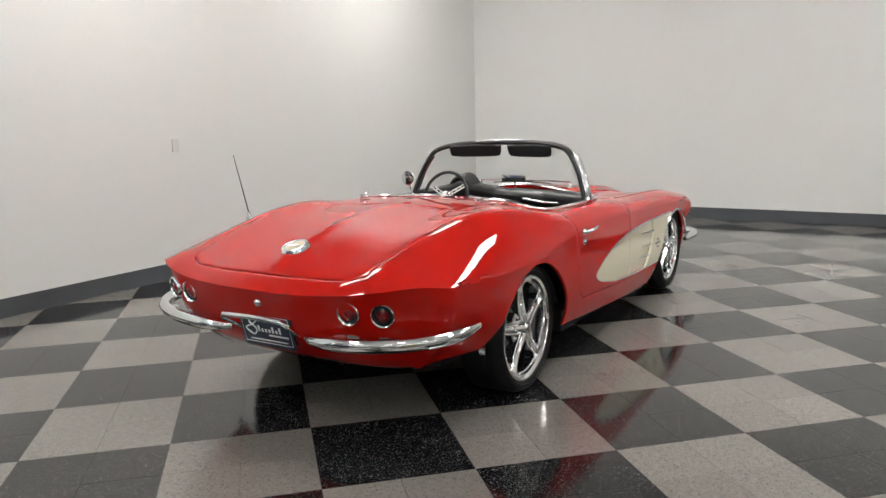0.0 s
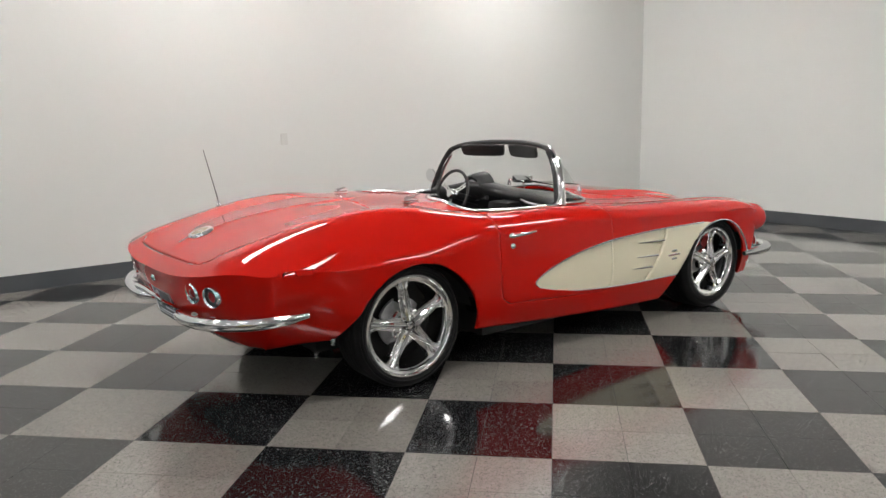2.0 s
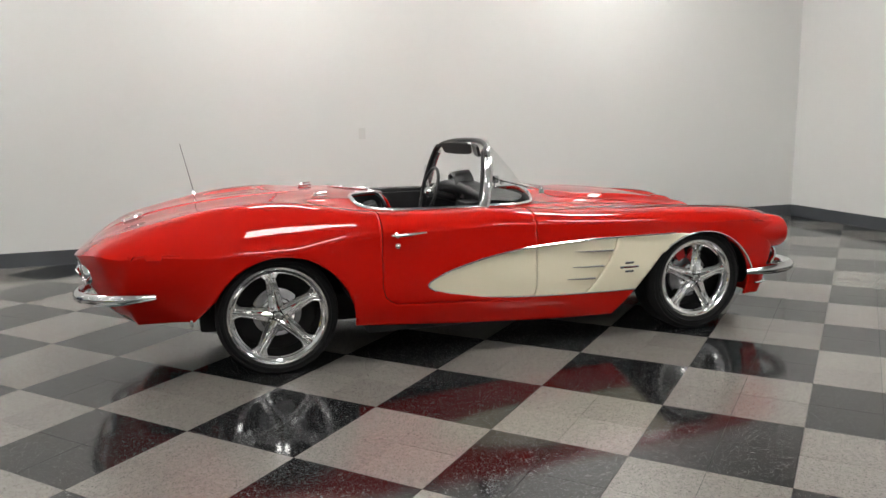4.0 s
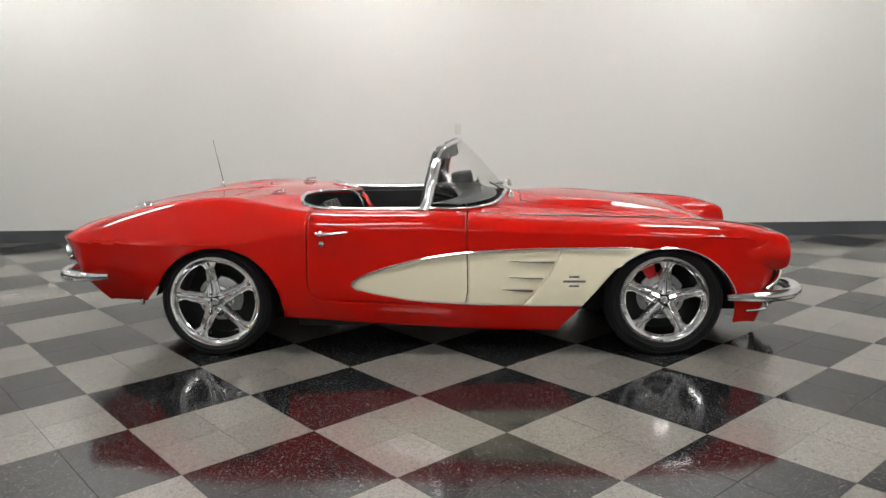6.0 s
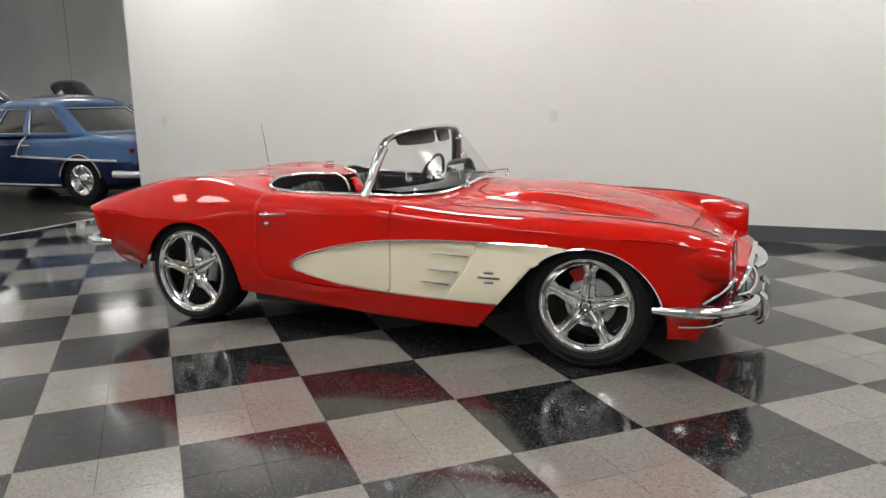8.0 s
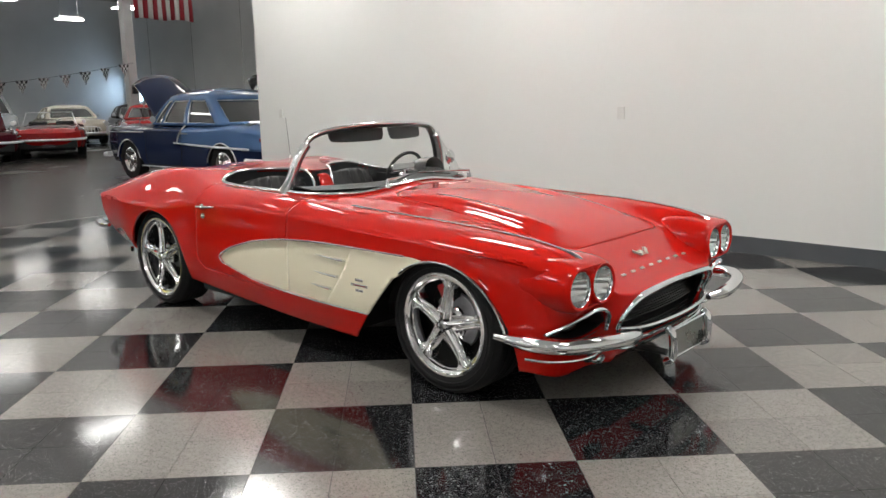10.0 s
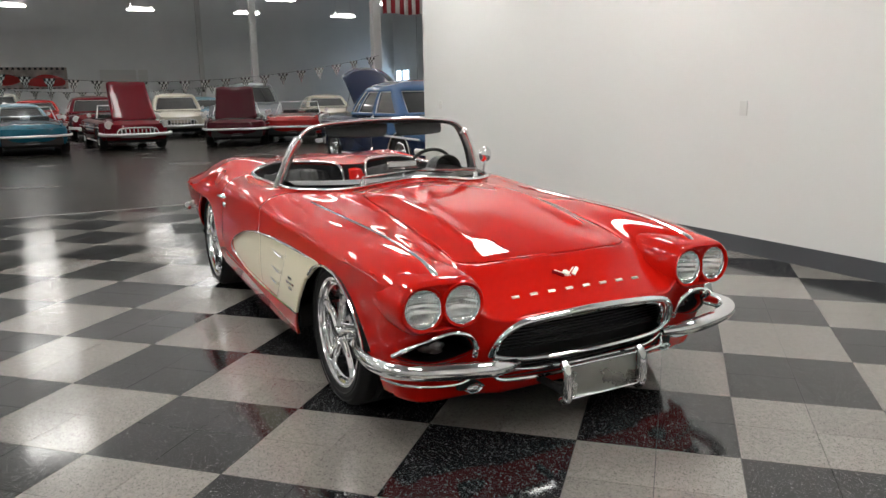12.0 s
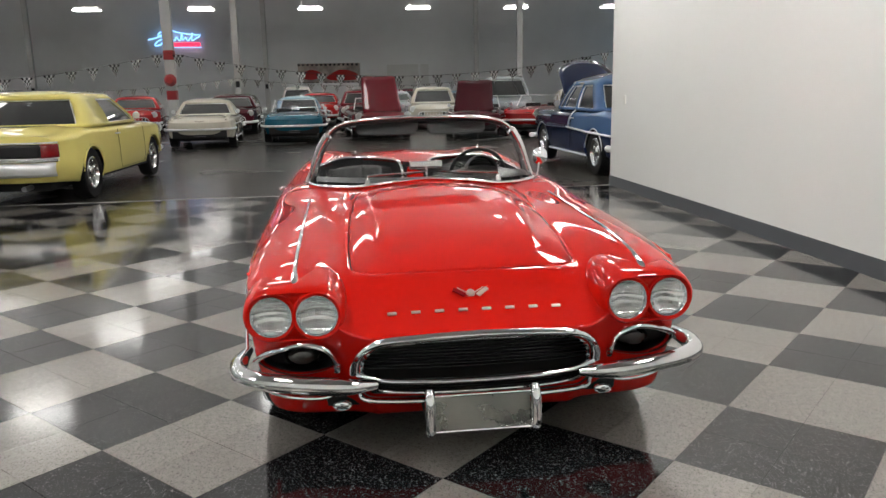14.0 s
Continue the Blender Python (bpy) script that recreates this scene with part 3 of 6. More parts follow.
    part("brake_disc", spin([(0.06, w * 0.10), (0.128, w * 0.10), (0.133, w * 0.085), (0.133, w * 0.0), (0.06, 0.0)], 40), STEEL, hub, "grey steel brake disc")
    if caliper:
        cal = []
        for t in np.linspace(0.30 * math.pi, 0.43 * math.pi, 8):
            a = math.pi - t if side > 0 else t
            cal.append([((r - 0.052) * math.cos(a), w * 0.12, (r - 0.052) * math.sin(a)), ((r - 0.115) * math.cos(a), w * 0.14, (r - 0.115) * math.sin(a)),
                        ((r - 0.115) * math.cos(a), -0.02, (r - 0.115) * math.sin(a)), ((r - 0.052) * math.cos(a), -0.02, (r - 0.052) * math.sin(a))])
        cb = grid_mesh(cal, wrap_v=True)
        bmesh.ops.holes_fill(cb, edges=[e for e in cb.edges if e.is_boundary])
        bmesh.ops.recalc_face_normals(cb, faces=cb.faces)
        part("brake_caliper", cb, CALIPER, hub, "red brake caliper")
    part("backing", spin([(0.0, -0.045), (r - 0.04, -0.045), (r - 0.04, -0.055), (0.0, -0.055)], 32), DARK, hub)
    valve = moved(spin([(0.0, 0.02), (0.004, 0.019), (0.004, 0.0)], 8), pose(0, w * 0.42, -(r - 0.030)))
    part("valve", valve, RUBBER, hub)
    return hub


# ---------------------------------------------------------------- red roadster: fittings
def on_top(x, y, lift=0.0):
    return Vector((x, y, float(top_height(np.array([x]), np.array([abs(y)]))[0]) + lift))


def flat_curve(outline):
    """A filled flat face from a closed outline of 3D points."""
    bm = bmesh.new()
    bm.faces.new([bm.verts.new(p) for p in outline])
    return bm


def plank(outline, depth):
    """A closed outline of 3D points given thickness along a vector."""
    bm = flat_curve(outline)
    g = bmesh.ops.extrude_face_region(bm, geom=list(bm.faces))
    bmesh.ops.translate(bm, vec=depth, verts=[v for v in g["geom"] if isinstance(v, bmesh.types.BMVert)])
    bmesh.ops.recalc_face_normals(bm, faces=bm.faces)
    return bm


def fit_out_roadster(car):
    pr = lambda name, bm, m, parent=car, label="", **k: part(name, bm, m, parent, label, **k)
    # wheels
    for side in (1, -1):
        wheel_set(car, -1.286, side * 0.705, 0.328, 0.328, 0.260, side, lean=82.0, caliper=False)
        wheel_set(car, 1.289, side * 0.715, 0.330, 0.330, 0.238, side, lean=95.0)
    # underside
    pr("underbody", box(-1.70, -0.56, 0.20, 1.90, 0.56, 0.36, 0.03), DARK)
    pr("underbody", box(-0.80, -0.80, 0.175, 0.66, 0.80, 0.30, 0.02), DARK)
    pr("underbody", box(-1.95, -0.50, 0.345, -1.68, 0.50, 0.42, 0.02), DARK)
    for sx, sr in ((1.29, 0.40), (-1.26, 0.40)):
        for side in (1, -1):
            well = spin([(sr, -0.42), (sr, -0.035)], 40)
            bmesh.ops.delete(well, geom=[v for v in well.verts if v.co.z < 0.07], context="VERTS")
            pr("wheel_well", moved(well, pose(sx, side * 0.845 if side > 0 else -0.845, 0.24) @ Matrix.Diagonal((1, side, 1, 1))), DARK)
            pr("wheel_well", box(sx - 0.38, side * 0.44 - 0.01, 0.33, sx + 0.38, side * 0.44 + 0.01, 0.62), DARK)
    for side in (1, -1):
        pr("splash_flap", box(-1.735, side * 0.80 - 0.012, 0.310, -1.722, side * 0.80 + 0.012, 0.345, 0.003), CHROME)

    # trim round the coves
    for side in (1, -1):
        top = smooth_line([(x, side * 0.884, z) for x, z in [(-0.467, 0.436), (-0.45, 0.459), (-0.38, 0.495), (-0.303, 0.523), (-0.135, 0.569), (0.03, 0.598),
                           (0.199, 0.618), (0.511, 0.634), (0.82, 0.637), (1.10, 0.637)]], 6)
        low = smooth_line([(x, side * 0.884, z) for x, z in [(0.83, 0.309), (0.45, 0.313), (0.171, 0.322), (-0.142, 0.346), (-0.342, 0.383), (-0.43, 0.408), (-0.467, 0.436)]], 6)
        for row in (top, low):
            for p in row:
                p.y = side * (float(half_width(p.x)) + (0.018 if p.z > 0.4 else 0.012))
        pr("cove_moulding", tube(low + top[1:], 0.005, 8), CHROME)
        arc = []
        for a in np.linspace(math.radians(128), math.radians(17), 30):
            arc.append((1.30 + 0.392 * math.cos(a), side * 0.878, 0.24 + 0.392 * math.sin(a)))
        for k, p in enumerate(arc):
            arc[k] = (p[0], side * (float(half_width(min(p[0], 1.66))) + 0.014), p[2])
        pr("arch_moulding", tube(arc, 0.006, 8), CHROME)
        # vents
        for x0, x1, z in ((0.435, 0.675, 0.560), (0.405, 0.615, 0.470), (0.37, 0.560, 0.400)):
            yy = side * 0.872
            rows = [(x0, yy - side * 0.006, z + 0.004), (x0 + 0.5 * (x1 - x0), yy, z + 0.001), (x1, yy + side * 0.004, z)]
            pr("vent_fin", tube(rows, [0.002, 0.010, 0.014], 8, flat=0.55), CHROME, label="chrome vent fin")
        for dz, hw, m in ((0.026, 0.028, CHROME), (0.0, 0.062, POLISHED), (-0.026, 0.028, CHROME)):
            pr("side_badge", box(0.786 - hw, side * 0.880 - 0.003, 0.451 + dz - 0.007, 0.786 + hw, side * 0.880 + 0.003, 0.451 + dz + 0.007, 0.002), m)
        pr("side_badge", box(0.745, side * 0.884 - 0.002, 0.449, 0.83, side * 0.884 + 0.002, 0.453), RED_LENS)
        # door furniture
        hd = tube([(-0.655, side * 0.872, 0.730), (-0.64, side * 0.896, 0.732), (-0.55, side * 0.900, 0.736), (-0.47, side * 0.885, 0.740)], [0.012, 0.012, 0.010, 0.006], 10, flat=0.8)
        pr("door_handle", hd, CHROME, label="chrome door handle")
        pr("handle_base", moved(spin([(0.0, 0.018), (0.012, 0.017), (0.018, 0.0)], 16), pose(-0.632, side * 0.866, 0.728, 0, 0, 0 if side > 0 else 180)), CHROME)
        pr("door_lock", moved(spin([(0.0, 0.014), (0.010, 0.013), (0.017, 0.006), (0.018, 0.0)], 16), pose(-0.628, side * 0.866, 0.672, 0, 0, 0 if side > 0 else 180)), CHROME)
        # spears on the front wings
        sp = [on_top(x, side * 0.652, 0.003) for x in np.linspace(0.50, 1.935, 30)]
        pr("wing_spear", tube(sp, [0.004] + [0.007] * 26 + [0.010, 0.013, 0.006], 8, flat=0.6), CHROME)

    # rear lamps
    for side in (1, -1):
        for y, x, z, turn in ((0.476, -2.268, 0.597, 8), (0.622, -2.232, 0.597, 18)):
            m = pose(x, side * y, z, 0, 8, 180 - side * turn)
            lamp = pr("rear_lamp", moved(spin([(0.050, -0.02), (0.053, 0.014), (0.049, 0.020), (0.043, 0.014), (0.040, -0.014)], 32, "x"), m), CHROME, label="round tail lamp with a chrome ring")
            part("lens", moved(spin([(0.0, 0.020), (0.014, 0.018), (0.026, 0.011)], 28, "x"), m), RED_LENS, lamp, "red lens")
            part("lamp_bowl", moved(spin([(0.026, 0.011), (0.033, 0.007), (0.044, 0.013)], 28, "x"), m), bpy.data.materials["grille_black"] if "grille_black" in bpy.data.materials else DARK, lamp, "dark lamp bowl")
        # rear bumper halves
        line = smooth_line([(-2.26, side * 0.225, 0.455), (-2.298, side * 0.31, 0.458), (-2.304, side * 0.46, 0.466), (-2.285, side * 0.60, 0.475), (-2.225, side * 0.735, 0.484),
                            (-2.12, side * 0.832, 0.491), (-2.0, side * 0.872, 0.496), (-1.885, side * 0.874, 0.499)], 6)
        n = len(line)
        rad = [0.011 + 0.017 * min(1, math.sin(math.pi * min(1, max(0, (k + 1.2) / (n + 1.4)))) * 1.5) for k in range(n)]
        rb = pr("rear_bumper", tube(line, rad, 14, flat=1.1), CHROME, label="chrome rear bumper half")
        for y in (0.50, 0.64):
            part("lamp_port", moved(spin([(0.0, 0.004), (0.028, 0.003), (0.033, 0.0)], 20, "z"), pose(-2.282 + (0.035 if y > 0.6 else 0), side * y, 0.500, 0, -14, 0) @ Matrix.Diagonal((0.35, 1, 1, 1))), STEEL, rb)
    # number plate at the back, with its frame
    tl, tr, br, bl = (-2.355, 0.185, 0.535), (-2.355, -0.185, 0.535), (-2.155, -0.150, 0.385), (-2.155, 0.150, 0.385)
    pr("plate_frame", tube([bl, (-2.19, 0.160, 0.415), (-2.345, 0.195, 0.52), (-2.355, 0.175, 0.54), (-2.358, 0.0, 0.546), (-2.355, -0.175, 0.54), (-2.345, -0.195, 0.52), (-2.19, -0.160, 0.415), br],
                           [0.006, 0.009, 0.011, 0.012, 0.013, 0.012, 0.011, 0.009, 0.006], 10), CHROME, label="chrome plate surround")
    pr("plate_recess", plank([(-2.235, 0.185, 0.545), (-2.235, -0.185, 0.545), (-2.12, -0.16, 0.38), (-2.12, 0.16, 0.38)], Vector((0.03, 0, 0.0))), DARK)
    m = pose(-2.268, 0, 0.464, 0, -14, 0)
    pl = pr("rear_plate", moved(box(-0.002, -0.155, -0.088, 0.002, 0.155, 0.080, 0.002), m), mat("plate_blue", (0.012, 0.022, 0.05), 0.35), label="dark blue dealer plate with white marks")
    white = mat("plate_white", (0.8, 0.82, 0.85), 0.4)
    script = [(0, 0.10, -0.025), (0, 0.125, 0.0), (0, 0.085, 0.018), (0, 0.05, 0.045), (0, 0.085, 0.052), (0, 0.095, 0.03), (0, 0.06, 0.0), (0, 0.08, -0.03), (0, 0.11, -0.015)]
    moves = pose(-2.272, 0, 0.464, 0, -14, 0)
    part("plate_mark", moved(tube(smooth_line(script, 5), 0.0035, 6), moves), white, pl)
    for k in range(7):
        y = 0.045 - k * 0.021
        h = 0.030 if k in (0, 4, 6) else 0.016
        part("plate_mark", moved(box(-0.001, y - 0.005, -0.012, 0.001, y + 0.006, -0.012 + h), moves), white, pl)
    part("plate_mark", moved(box(-0.001, -0.125, -0.030, 0.001, -0.01, -0.022), moves), white, pl)
    part("plate_mark", moved(box(-0.001, -0.115, -0.056, 0.001, 0.11, -0.050), moves), white, pl)
    part("plate_border", moved(tube([(0, 0.142, -0.068), (0, 0.142, 0.068), (0, -0.142, 0.068), (0, -0.142, -0.068)], 0.002, 5, closed=True), moves), white, pl)
    pr("boot_lock", moved(spin([(0.0, 0.014), (0.012, 0.012), (0.019, 0.004), (0.02, -0.01)], 20, "x"), pose(-2.312, 0.0, 0.600, 0, 10, 180)), CHROME)
    # boot badge, latches, aerial
    p = on_top(-2.055, 0, 0.0)
    bad = pr("boot_badge", moved(spin([(0.0, 0.006), (0.045, 0.006), (0.050, 0.010), (0.056, 0.010), (0.064, 0.007), (0.070, -0.006)], 36, "z"), pose(p.x, p.y, p.z, 0, -19, 0)), CHROME, label="round chrome boot badge")
    part("badge_face", moved(spin([(0.0, 0.0085), (0.047, 0.0075)], 30, "z"), pose(p.x, p.y, p.z, 0, -19, 0)), mat("badge_enamel", (0.62, 0.55, 0.42), 0.25, 0.3), bad, "pale enamel face")
    for a in (28, -28):
        part("badge_face", moved(box(-0.003, -0.034, 0.008, 0.003, 0.034, 0.011, 0.001), pose(p.x, p.y, p.z, 0, -19, a)), CHROME, bad)
    for side in (1, -1):
        q = on_top(-0.985, side * 0.40, 0.004)
        la = pr("deck_latch", moved(box(-0.045, -0.014, 0.0, 0.045, 0.014, 0.010, 0.004), pose(q.x, q.y, q.z, 0, 0, side * 8)), CHROME, label="chrome hood latch")
        part("lever", moved(tube([(-0.03, -0.006, 0.010), (-0.01, -0.004, 0.020), (0.04, 0.006, 0.024)], 0.005, 8), pose(q.x, q.y, q.z, 0, 0, side * 8)), CHROME, la)
        part("stud", moved(spin([(0.0, 0.026), (0.008, 0.024), (0.010, 0.0)], 12, "z"), pose(q.x - 0.025, q.y + 0.012, q.z)), CHROME, la)
    q = on_top(-1.712, 0.634, 0.0)
    ae = pr("aerial", tube([q + Vector((0, 0, 0.02)), q + Vector((-0.068, 0.02, 0.348))], [0.0035, 0.0016], 6), mat("aerial_black", (0.02, 0.02, 0.02), 0.3), label="thin black radio aerial")
    part("aerial_base", moved(spin([(0.0, 0.045), (0.006, 0.042), (0.009, 0.02), (0.019, 0.010), (0.022, -0.004)], 18, "z"), pose(q.x, q.y, q.z, 0, -10, 0)), CHROME, ae)

    # ---- front
    face = mat("grille_black", (0.010, 0.010, 0.011), 0.45)
    pr("grille_back", plank([(1.86, y, z) for y, z in GRILLE], Vector((-0.02, 0, 0))), face)
    pr("grille_box", grid_mesh([[(1.86, y, z) for y, z in GRILLE], [(1.995 - 0.10 * abs(y) ** 2 * 1.2 - (0.5 - z) * 0.05, y, z) for y, z in GRILLE]], wrap_v=True), face)
    for k in range(9):
        z = 0.36 + k * 0.0125
        half = 0.425 - max(0, (z - 0.42)) * 1.6
        pr("grille_bar", tube(smooth_line([(1.935, -half, z), (1.965, -half * 0.5, z + 0.003), (1.975, 0, z + 0.004), (1.965, half * 0.5, z + 0.003), (1.935, half, z)], 4), 0.0036, 6), mat("grille_bar_dark", (0.03, 0.03, 0.032), 0.25, 1.0) if k == 0 else bpy.data.materials["grille_bar_dark"])
    for k in range(4):
        z = 0.262 + k * 0.016
        pr("grille_bar", tube(smooth_line([(1.92, -0.40, z), (1.955, 0, z), (1.92, 0.40, z)], 5), 0.0036, 6), bpy.data.materials["grille_bar_dark"])

    def nose_at(y, z):
        """The front of the body shell at a height: x."""
        f = min(0.999, abs(y) / 0.835)
        x = NOSE_X - float(nose_bend(np.array([f]))[0])
        t = min(1, max(0, (0.50 - z) / 0.34))
        return x - 0.13 * t ** 1.7

    surround = [Vector((nose_at(y, z) + 0.006, y, z)) for y, z in [(-0.452, 0.355), (-0.446, 0.40), (-0.418, 0.45), (-0.36, 0.483), (-0.25, 0.493), (0.0, 0.500), (0.25, 0.493), (0.36, 0.483), (0.418, 0.45), (0.446, 0.40), (0.452, 0.355)]]
    pr("grille_surround", tube(smooth_line(surround, 6), 0.018, 10, flat=0.8), CHROME, label="bright grille surround")
    inner = [v + Vector((-0.02, 0, 0)) for v in [Vector((nose_at(y, z), y, z)) for y, z in [(-0.425, 0.345), (-0.42, 0.40), (-0.395, 0.44), (-0.345, 0.464), (-0.24, 0.473), (0, 0.478), (0.24, 0.473), (0.345, 0.464), (0.395, 0.44), (0.42, 0.40), (0.425, 0.345)]]]
    pr("grille_surround", tube(smooth_line(inner, 6), 0.009, 8), CHROME)
    pr("grille_blade", tube(smooth_line([(1.975, -0.44, 0.352), (2.03, -0.30, 0.340), (2.055, 0, 0.338), (2.03, 0.30, 0.340), (1.975, 0.44, 0.352)], 6), 0.012, 10, flat=0.8), CHROME, label="chrome grille cross bar")
    pr("grille_blade", tube(smooth_line([(1.955, -0.43, 0.300), (2.02, -0.28, 0.292), (2.035, 0, 0.290), (2.02, 0.28, 0.292), (1.955, 0.43, 0.300)], 6), 0.006, 8), CHROME)
    pr("grille_blade", tube(smooth_line([(1.945, -0.445, 0.320), (1.955, -0.435, 0.275), (1.985, -0.37, 0.250), (2.0, 0, 0.243), (1.985, 0.37, 0.250), (1.955, 0.435, 0.275), (1.945, 0.445, 0.320)], 6), 0.009, 8), CHROME)
    for side in (1, -1):
        # headlamps
        for y in (0.573, 0.735):
            x = 1.955 if y < 0.6 else 1.945
            pod = pr("headlamp_pod", moved(spin([(0.060, -0.15), (0.090, -0.10), (0.093, -0.03), (0.090, 0.008), (0.084, 0.018), (0.076, 0.014), (0.074, -0.02)], 40, "x"), pose(x, side * y, 0.580, 0, -2, side * 2)), RED, label="red headlamp nacelle")
            m = pose(x + 0.004, side * y, 0.580, 0, -2, side * 2)
            lamp = pr("headlamp", moved(spin([(0.0755, -0.02), (0.0755, 0.006), (0.0735, 0.009), (0.071, 0.006), (0.070, -0.01)], 40, "x"), m), CHROME, label="round headlamp in a chrome ring")
            part("lens", moved(spin([(0.0, 0.020), (0.03, 0.016), (0.053, 0.007), (0.070, -0.006)], 36, "x"), m), LENS, lamp)
            part("reflector", moved(spin([(0.0, -0.050), (0.02, -0.047), (0.043, -0.034), (0.063, -0.016), (0.0705, -0.006)], 36, "x"), m), fluted("headlamp_reflector") if "headlamp_reflector" not in bpy.data.materials else bpy.data.materials["headlamp_reflector"], lamp)
        # the rounded end of the wing round each pair of lamps
        def ring_of(x, grow, cy, cz, tall):
            """A stadium round two lamps at a station along the wing."""
            pts = []
            for k in range(40):
                a = 2 * math.pi * k / 40
                c_, s_ = math.cos(a), math.sin(a)
                pts.append((x, side * (cy + math.copysign(0.081, c_) * min(1.0, abs(c_) * 6) + grow * c_), cz + (grow + tall) * s_))
            return pts
        stations = ((1.50, 0.060, 0.650, 0.590, 0.0), (1.62, 0.096, 0.652, 0.594, 0.004), (1.74, 0.107, 0.653, 0.591, 0.006), (1.84, 0.107, 0.653, 0.587, 0.006), (1.90, 0.104, 0.654, 0.584, 0.004),
                    (1.935, 0.101, 0.654, 0.582, 0.002), (1.955, 0.096, 0.654, 0.581, 0.0), (1.964, 0.088, 0.654, 0.580, 0.0), (1.962, 0.082, 0.654, 0.580, 0.0), (1.940, 0.080, 0.654, 0.580, 0.0), (1.85, 0.078, 0.654, 0.580, 0.0))
        shell = grid_mesh([ring_of(*st) for st in stations], wrap_v=True)
        bmesh.ops.holes_fill(shell, edges=[e for e in shell.edges if e.is_boundary])
        bmesh.ops.recalc_face_normals(shell, faces=shell.faces)
        pr("headlamp_nacelle", shell, RED, label="red rounded wing end round two headlamps", sharp=60)
        # side mouths with bright brows
        pr("mouth_back", plank([(1.80, side * y, z) for y, z in SIDE_MOUTH], Vector((-0.02, 0, 0))), face)
        pr("mouth_box", grid_mesh([[(1.80, side * y, z) for y, z in SIDE_MOUTH], [(nose_at(y, z) - 0.004, side * y, z) for y, z in SIDE_MOUTH]], wrap_v=True), face)
        brow = [Vector((nose_at(y, z) + 0.008, side * y, z)) for y, z in [(0.512, 0.36), (0.515, 0.40), (0.545, 0.452), (0.62, 0.476), (0.70, 0.460), (0.772, 0.425), (0.812, 0.385)]]
        pr("mouth_brow", tube(smooth_line(brow, 6), 0.013, 10, flat=0.8), CHROME, label="bright brow over the side opening")
        pr("parking_lamp", moved(spin([(0.0, 0.03), (0.03, 0.024), (0.048, 0.0), (0.05, -0.02)], 24, "x"), pose(1.845, side * 0.64, 0.392) @ Matrix.Diagonal((1, 1.35, 0.8, 1))), mat("lamp_lens_white", (0.05, 0.05, 0.05), 0.12, 0.0, 1.0) if side > 0 else bpy.data.materials["lamp_lens_white"])
        # bumper halves
        line = smooth_line([(1.625, side * 0.866, 0.352), (1.74, side * 0.878, 0.357), (1.86, side * 0.876, 0.362), (1.955, side * 0.845, 0.366), (2.022, side * 0.765, 0.366), (2.056, side * 0.66, 0.361), (2.068, side * 0.55, 0.352), (2.062, side * 0.455, 0.343), (2.030, side * 0.375, 0.334)], 6)
        n = len(line)
        rad = [0.014 + 0.020 * min(1.0, 1.6 * math.sin(math.pi * (k + 2) / (n + 3))) for k in range(n)]
        pr("front_bumper", tube(line, rad, 16, flat=0.95), CHROME, label="chrome front bumper half")
        pr("bumper_blade", tube(smooth_line([(1.74, side * 0.815, 0.262), (1.84, side * 0.77, 0.258), (1.905, side * 0.67, 0.252), (1.925, side * 0.57, 0.252), (1.92, side * 0.505, 0.268)], 5), 0.007, 8), CHROME)
        pr("fog_lamp", moved(spin([(0.0, 0.012), (0.022, 0.008), (0.030, 0.0), (0.034, 0.006), (0.036, -0.02)], 24, "x"), pose(1.915, side * 0.50, 0.216) @ Matrix.Diagonal((1, 1.05, 0.6, 1))), CHROME)
        # over-riders beside the plate
        guard = tube(smooth_line([(2.075, side * 0.190, 0.318), (2.105, side * 0.190, 0.290), (2.112, side * 0.190, 0.23), (2.108, side * 0.190, 0.175), (2.07, side * 0.190, 0.148)], 5), [0.008] + [0.019] * 19 + [0.010], 12)
        pr("over_rider", guard, CHROME, label="chrome bumper guard")
        pr("guard_arm", tube([(1.9, side * 0.19, 0.20), (2.08, side * 0.19, 0.20)], 0.016, 8), DARK)
    pl = pr("front_plate", box(2.086, -0.172, 0.168, 2.092, 0.172, 0.296, 0.002), worn(mat("plate_metal", (0.42, 0.43, 0.40), 0.28, 0.9), 8, 0.1, 0.02, 50), label="blank silver-grey plate")
    part("plate_frame", tube([(2.094, -0.176, 0.164), (2.094, 0.176, 0.164), (2.094, 0.176, 0.300), (2.094, -0.176, 0.300)], 0.007, 8, closed=True), CHROME, pl)
    # nose badge and its row of small blocks
    q = on_top(1.838, 0, 0.006)
    tilt = pose(q.x, q.y, q.z, 0, 32, 0)
    badge = pr("nose_badge", moved(spin([(0.0, 0.008), (0.012, 0.007), (0.016, 0.003), (0.017, -0.002)], 20, "z"), tilt), SATIN, label="small crossed-flags nose emblem")
    for sd in (1, -1):
        flag = [(0.018 * sd, 0.012), (0.040 * sd, -0.006), (0.062 * sd, -0.022), (0.070 * sd, -0.008), (0.052 * sd, 0.006), (0.030 * sd, 0.026)]
        part("badge_flag", moved(plank([(x, y, 0.004) for y, x in flag], Vector((0, 0, 0.004))), tilt), SATIN if sd > 0 else RED_LENS, badge)
        part("badge_staff", moved(tube([(0.022, -0.010 * sd, 0.005), (-0.022, 0.050 * sd, 0.006)], 0.002, 5), tilt), SATIN, badge)
